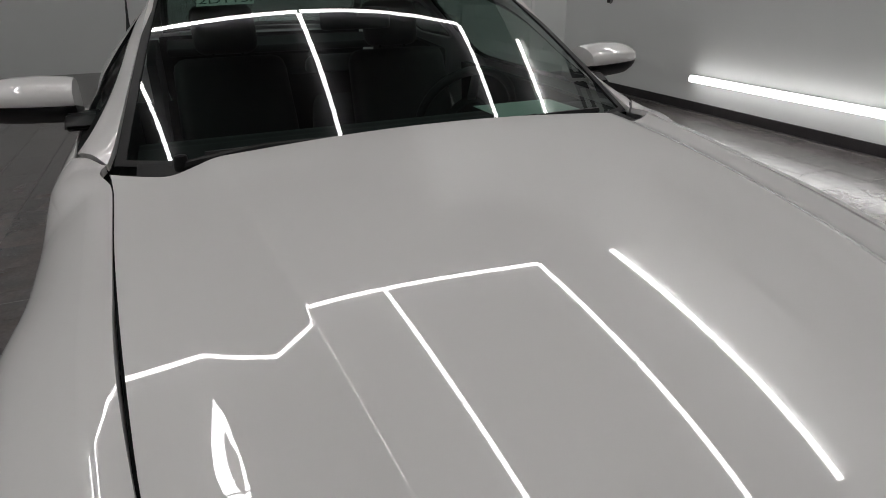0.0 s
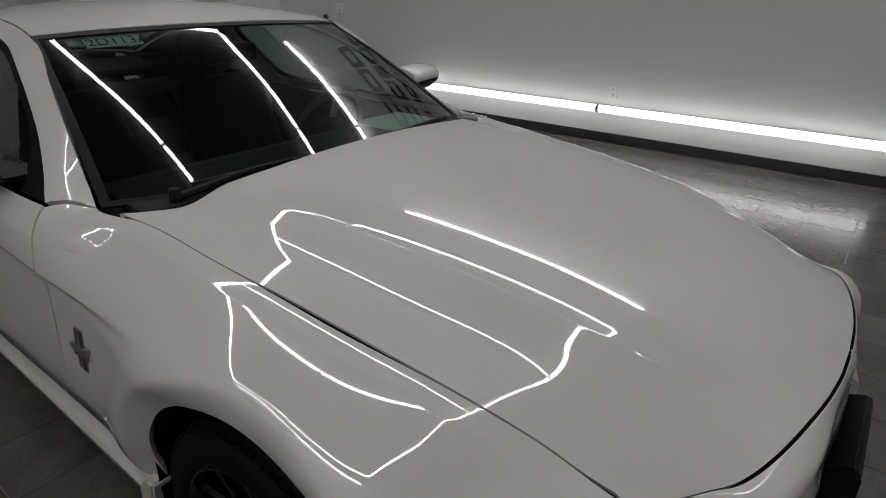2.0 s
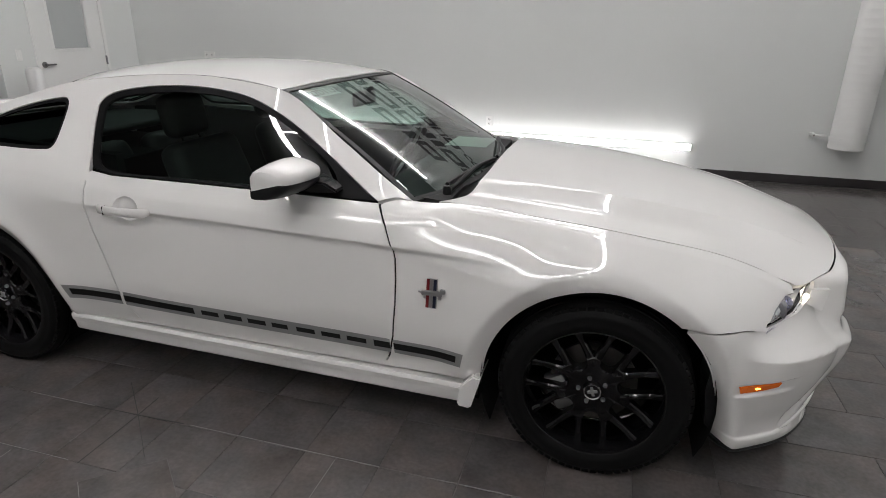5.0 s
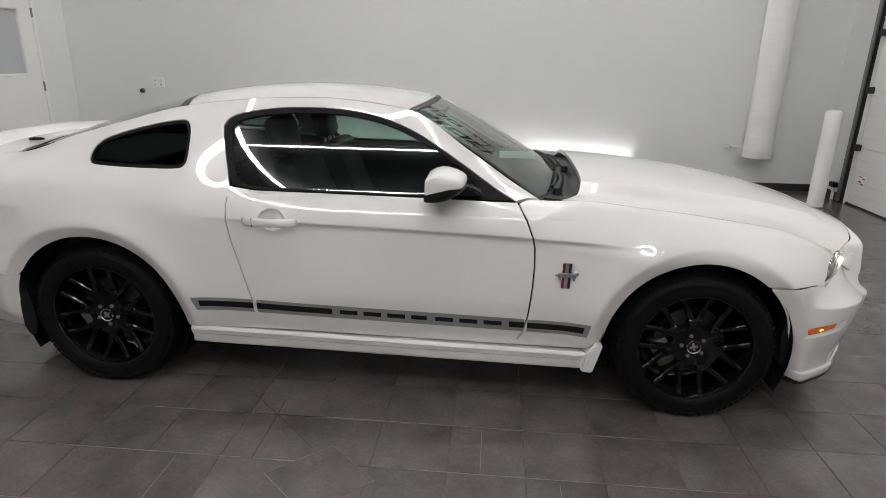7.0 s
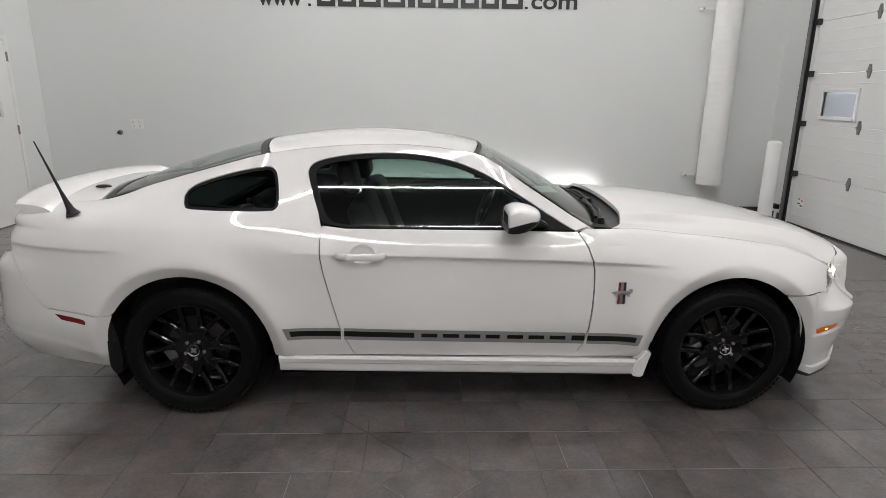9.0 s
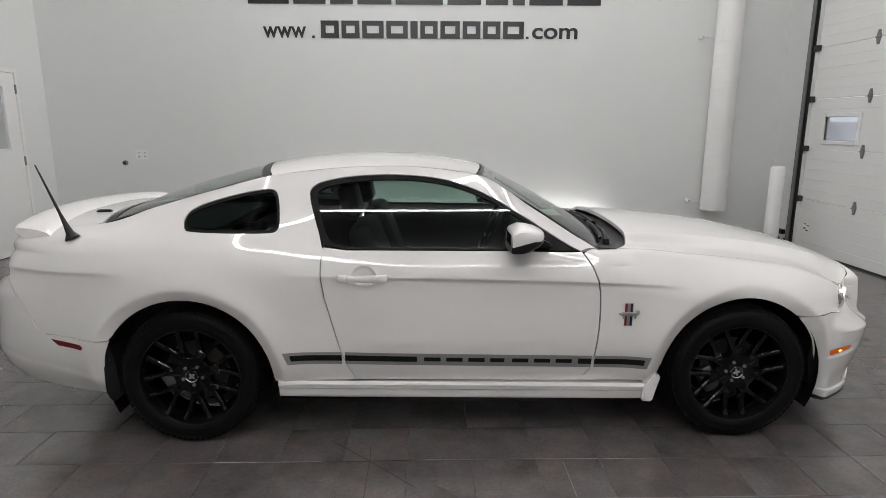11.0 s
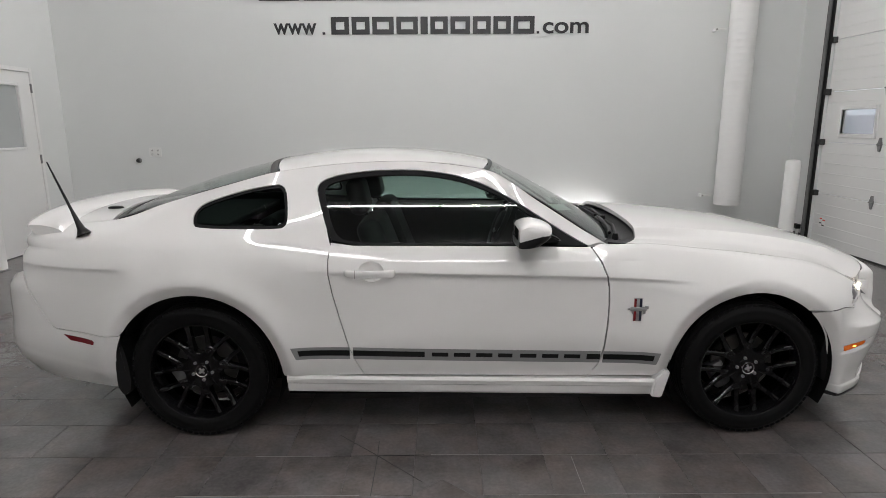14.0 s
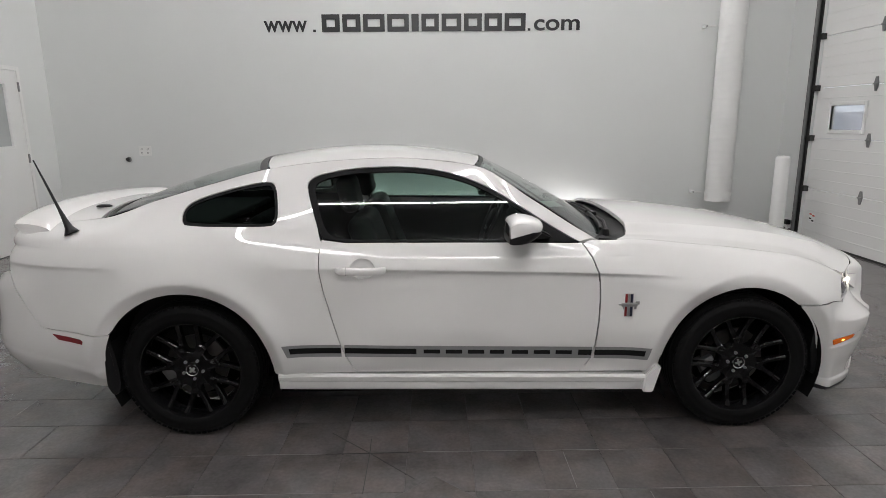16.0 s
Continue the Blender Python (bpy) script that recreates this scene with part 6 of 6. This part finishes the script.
def seat(y, x, rear=False):
    s = new("rear_seat" if rear else "front_seat")
    s.parent = car
    s["label"] = "black leather rear seat" if rear else "black leather bucket seat"
    w = 0.25
    bm = bmesh.new()
    box(bm, x - 0.26, x + 0.26, y - w, y + w, 0.36, 0.56, 0.06, 3)
    part("cushion", bm, M_LEATHER, s, "", True, 60)
    bm = bmesh.new()
    box(bm, -0.07, 0.07, -w, w, 0.0, 0.60 if not rear else 0.50, 0.055, 3)
    for v in bm.verts:
        k = v.co.z / 0.6
        v.co.y *= 1 - 0.18 * max(0, k - 0.4)
        v.co.x += 0.03 * abs(v.co.y / w) ** 2
    bmesh.ops.transform(bm, matrix=Matrix.Translation((x - 0.24, y, 0.48)) @ Matrix.Rotation(radians(-20), 4, "Y"), verts=bm.verts[:])
    part("backrest", bm, M_LEATHER, s, "", True, 60)
    if not rear:
        bm = bmesh.new()
        box(bm, -0.05, 0.05, -0.13, 0.13, 0.0, 0.20, 0.045, 3)
        bmesh.ops.transform(bm, matrix=Matrix.Translation((x - 0.465, y, 1.06)) @ Matrix.Rotation(radians(-12), 4, "Y"), verts=bm.verts[:])
        part("headrest", bm, M_LEATHER, s, "", True, 60)
        bm = bmesh.new()
        for dy in (-0.06, 0.06):
            rod(bm, (x - 0.44, y + dy, 1.0), (x - 0.465, y + dy, 1.08), 0.006, 8)
        part("headrest_posts", bm, M_PLAS, s, "", True)


for y in (-0.37, 0.37):
    seat(y, -0.13)
    seat(y * 0.85, -0.90, True)
# dashboard
bm = bmesh.new()
prism(bm, [(0.38, 0.72), (0.36, 0.86), (0.42, 0.945), (0.55, 0.965), (0.80, 0.945), (0.82, 0.60), (0.46, 0.60)], 1, -0.70, 0.70)
bmesh.ops.bevel(bm, geom=[e for e in bm.edges if abs(e.verts[0].co.y - e.verts[1].co.y) > 0.5], offset=0.03, segments=4, affect="EDGES")
dash = part("dashboard", bm, M_DASH, car, "black moulded dashboard", True, 50)
bm = bmesh.new()
box(bm, -0.5, 0.45, -0.09, 0.09, 0.32, 0.60, 0.03, 2)
part("centre_console", bm, M_DASH, car, "black centre console", True, 50)
sw = new("steering_wheel")
sw.parent = car
sw.matrix_local = Matrix.Translation((0.24, 0.37, 0.89)) @ Matrix.Rotation(radians(-66), 4, "Y")
bm = bmesh.new()
n, mseg = 40, 10
rings = [[bm.verts.new(((0.185 + 0.016 * math.cos(b)) * math.cos(a), (0.185 + 0.016 * math.cos(b)) * math.sin(a), 0.016 * math.sin(b))) for b in [2 * math.pi * j / mseg for j in range(mseg)]] for a in [2 * math.pi * i / n for i in range(n)]]
for i in range(n):
    for j in range(mseg):
        bm.faces.new((rings[i][j], rings[(i + 1) % n][j], rings[(i + 1) % n][(j + 1) % mseg], rings[i][(j + 1) % mseg]))
part("steering_rim", bm, M_LEATHER, sw, "black leather rim", True)
bm = bmesh.new()
lathe(bm, [(0.0, -0.03), (0.075, -0.03), (0.08, 0.0), (0.06, 0.02), (0.0, 0.026)], 28)
part("airbag_pad", bm, M_DASH, sw, "", True)
for a in (0, 125, 235):
    bm = bmesh.new()
    box(bm, 0.06, 0.18, -0.016, 0.016, -0.014, 0.0, 0.004, 1)
    bmesh.ops.rotate(bm, verts=bm.verts[:], matrix=Matrix.Rotation(radians(a), 3, "Z"))
    part("steering_spoke", bm, M_SILVER, sw, "silver spoke")
# rear-view mirror
bm = bmesh.new()
box(bm, 0.13, 0.16, -0.12, 0.12, 1.195, 1.265, 0.014, 3)
rod(bm, (0.155, 0, 1.25), (0.19, 0, 1.285), 0.012, 10)
part("rear_view_mirror", bm, M_PLAS, car, "black rear-view mirror", True, 50)
# paper on the dashboard
paper = thing("paper_sheet", "pale green paper sheet lying on the dashboard", "paper", (0.58, 0.42, 0.972))
bm = bmesh.new()
box(bm, -0.10, 0.12, -0.14, 0.14, 0.0, 0.002)
part("sheet", bm, M_PAPER, paper)

# stock sticker inside the windshield
st = thing("sticker", "pale green sticker with hand-written stock code inside the windshield", "sticker", (0, 0, 0))
uv = [(-0.79, 0.885), (-0.52, 0.885), (-0.52, 0.955), (-0.79, 0.955)]
panel("sticker_sheet", dense(uv, 0.05), W_S, ua, ub, M_PAPER, st, rim=0.0, lift=-0.006, out=(1, 0, 1))
fc = bpy.data.curves.new("code", "FONT")
fc.body = "22D113A"
fc.size = 0.055
fc.extrude = 0.0002
fc.align_x, fc.align_y = "CENTER", "CENTER"
tmp = bpy.data.objects.new("tmp", fc)
scene.collection.objects.link(tmp)
dg = bpy.context.evaluated_depsgraph_get()
me = bpy.data.meshes.new_from_object(tmp.evaluated_get(dg))
bpy.data.objects.remove(tmp)
code = new("code_writing", me)
finish(code, M_INK)
code.parent = st
p0 = Vector(W_S(np.array([-0.655]), np.array([0.92]))[0])
ax_ = (Vector(W_S(np.array([-0.5]), np.array([0.92]))[0]) - p0).normalized()
ay_ = (Vector(W_S(np.array([-0.655]), np.array([0.96]))[0]) - p0).normalized()
az_ = ax_.cross(ay_).normalized()
ay_ = az_.cross(ax_)
code.matrix_local = Matrix.Translation(p0 - az_ * 0.0045) @ Matrix((ax_, ay_, az_)).transposed().to_4x4()

# ---------------------------------------------------------------- floor tiles, last
TW, TH, J = 0.61, 0.305, 0.0022


def tile_mesh(w, h):
    bm = bmesh.new()
    c = 0.002
    lo = [bm.verts.new((x * w / 2, y * h / 2, -0.008)) for x, y in ((-1, -1), (1, -1), (1, 1), (-1, 1))]
    mi = [bm.verts.new((x * w / 2, y * h / 2, -0.0012)) for x, y in ((-1, -1), (1, -1), (1, 1), (-1, 1))]
    hi = [bm.verts.new((x * (w / 2 - c), y * (h / 2 - c), 0)) for x, y in ((-1, -1), (1, -1), (1, 1), (-1, 1))]
    bm.faces.new(hi)
    for a, b in ((lo, mi), (mi, hi)):
        for k in range(4):
            bm.faces.new((a[k], a[(k + 1) % 4], b[(k + 1) % 4], b[k]))
    me = bpy.data.meshes.new("tile")
    bm.to_mesh(me)
    bm.free()
    me.materials.append(M_TILE)
    return me


FULL, HALF = tile_mesh(TW - J, TH - J), tile_mesh(TW / 2 - J, TH - J)
rnd = random.Random(4)
count = 0
rest = []
row0 = -1.075
j = -15
while row0 + j * TH < Y1:
    y = row0 + (j + 0.5) * TH
    square = -2.4 < y < -0.46
    xw = XW if y < YW else X0
    x = X0 - TW * (8 if y < YW else 1) + (TW / 2 if j % 2 else 0) + 0.045
    while x < X1:
        wide = TW
        for k in range(2 if (square and -1.75 < x + 0.3 < 1.9) else 1):
            halfw = square and -1.75 < x + 0.3 < 1.9
            w = TW / 2 if halfw else TW
            cx = x + w / 2 + k * w
            if cx - w / 2 < xw or cx + w / 2 > X1:
                lo_, hi_ = max(cx - w / 2, xw), min(cx + w / 2, X1)
                if hi_ - lo_ > 0.02 and Y0 < y < Y1:
                    rest.append(((lo_ + hi_) / 2, y, hi_ - lo_))
            elif Y0 < y < Y1:
                near = y > -2.0 and y < 4.4 and (y < -0.3 or y > 2.4 or abs(cx) > 2.2)
                if near and count < 300 and -3.6 < cx < 4.0:
                    ob = bpy.data.objects.new("tile", HALF if halfw else FULL)
                    scene.collection.objects.link(ob)
                    ob.parent = floor
                    ob.location = (cx, y, rnd.uniform(-0.0003, 0.0001))
                    count += 1
                else:
                    rest.append((cx, y, w))
        x += wide
    j += 1
vs, fs = [], []
for cx, y, w in rest:
    n = len(vs)
    a, b, c = (w - J) / 2, (TH - J) / 2, 0.002
    z = rnd.uniform(-0.0003, 0.0001)
    for h, q in ((-0.008, 0), (-0.0012, 0), (0, c)):
        vs += [(cx + sx * (a - q), y + sy * (b - q), z + h) for sx, sy in ((-1, -1), (1, -1), (1, 1), (-1, 1))]
    fs.append((n + 8, n + 9, n + 10, n + 11))
    for o in (0, 4):
        fs += [(n + o + k, n + o + (k + 1) % 4, n + o + 4 + (k + 1) % 4, n + o + 4 + k) for k in range(4)]
me = bpy.data.meshes.new("far_tiles")
me.from_pydata(vs, [], fs)
me.materials.append(M_TILE)
ob = new("far_tiles", me)
ob.parent = floor
tagged(ob, "slate-grey tiles", kind="stuff")


def joint(a, b, w=0.005, material=M_GROUTL, z=0.0012):
    """A dark cut across the tiles from a to b."""
    a, b = Vector((*a, 0)), Vector((*b, 0))
    d = (b - a).normalized()
    n = Vector((-d.y, d.x, 0)) * w / 2
    bm = bmesh.new()
    lo = [bm.verts.new(p + Vector((0, 0, -0.004))) for p in (a - n, b - n, b + n, a + n)]
    hi = [bm.verts.new(p + Vector((0, 0, z))) for p in (a - n * 0.7, b - n * 0.7, b + n * 0.7, a + n * 0.7)]
    bm.faces.new(hi)
    for k in range(4):
        bm.faces.new((lo[k], lo[(k + 1) % 4], hi[(k + 1) % 4], hi[k]))
    part("cut_joint", bm, material, floor)


C = (-0.472, -1.075)
for q in ((-0.68, -0.885), (-0.255, -1.285), (-0.68, -1.078), (-0.25, -1.070), (-0.478, -0.945), (-0.470, -1.385)):
    joint(C, q)
DIA = [(-0.385, -1.465), (-0.165, -1.270), (0.045, -1.460), (-0.175, -1.650)]
bm = bmesh.new()
vsd = [bm.verts.new((x, y, 0.0022)) for x, y in DIA]
vsl = [bm.verts.new((x * 1.004, y * 1.001, -0.004)) for x, y in DIA]
bm.faces.new(vsd)
for k in range(4):
    bm.faces.new((vsl[k], vsl[(k + 1) % 4], vsd[(k + 1) % 4], vsd[k]))
part("diamond_tile", bm, M_TILE, floor, "square tile laid diagonally")
for p, q in zip(DIA, DIA[1:] + DIA[:1]):
    joint(p, q, 0.003, M_GROUTP if q[1] < -1.55 or p[1] < -1.55 else M_GROUT, 0.0028)
# worn pale stretches of the joints between the tiles beside the car
for p, q in (((-1.30, -1.380), (-0.52, -1.380)), ((-1.05, -1.075), (-0.70, -1.076)), ((-0.22, -1.069), (0.62, -1.073)), ((0.16, -1.380), (1.45, -1.380)),
             ((-1.62, -1.685), (-0.35, -1.685)), ((0.10, -1.685), (1.70, -1.685)), ((0.445, -1.37), (0.445, -1.09)), ((0.75, -1.68), (0.75, -1.40)), ((-0.775, -1.68), (-0.775, -1.40))):
    joint(p, q, 0.003, M_GROUTP, 0.0008)
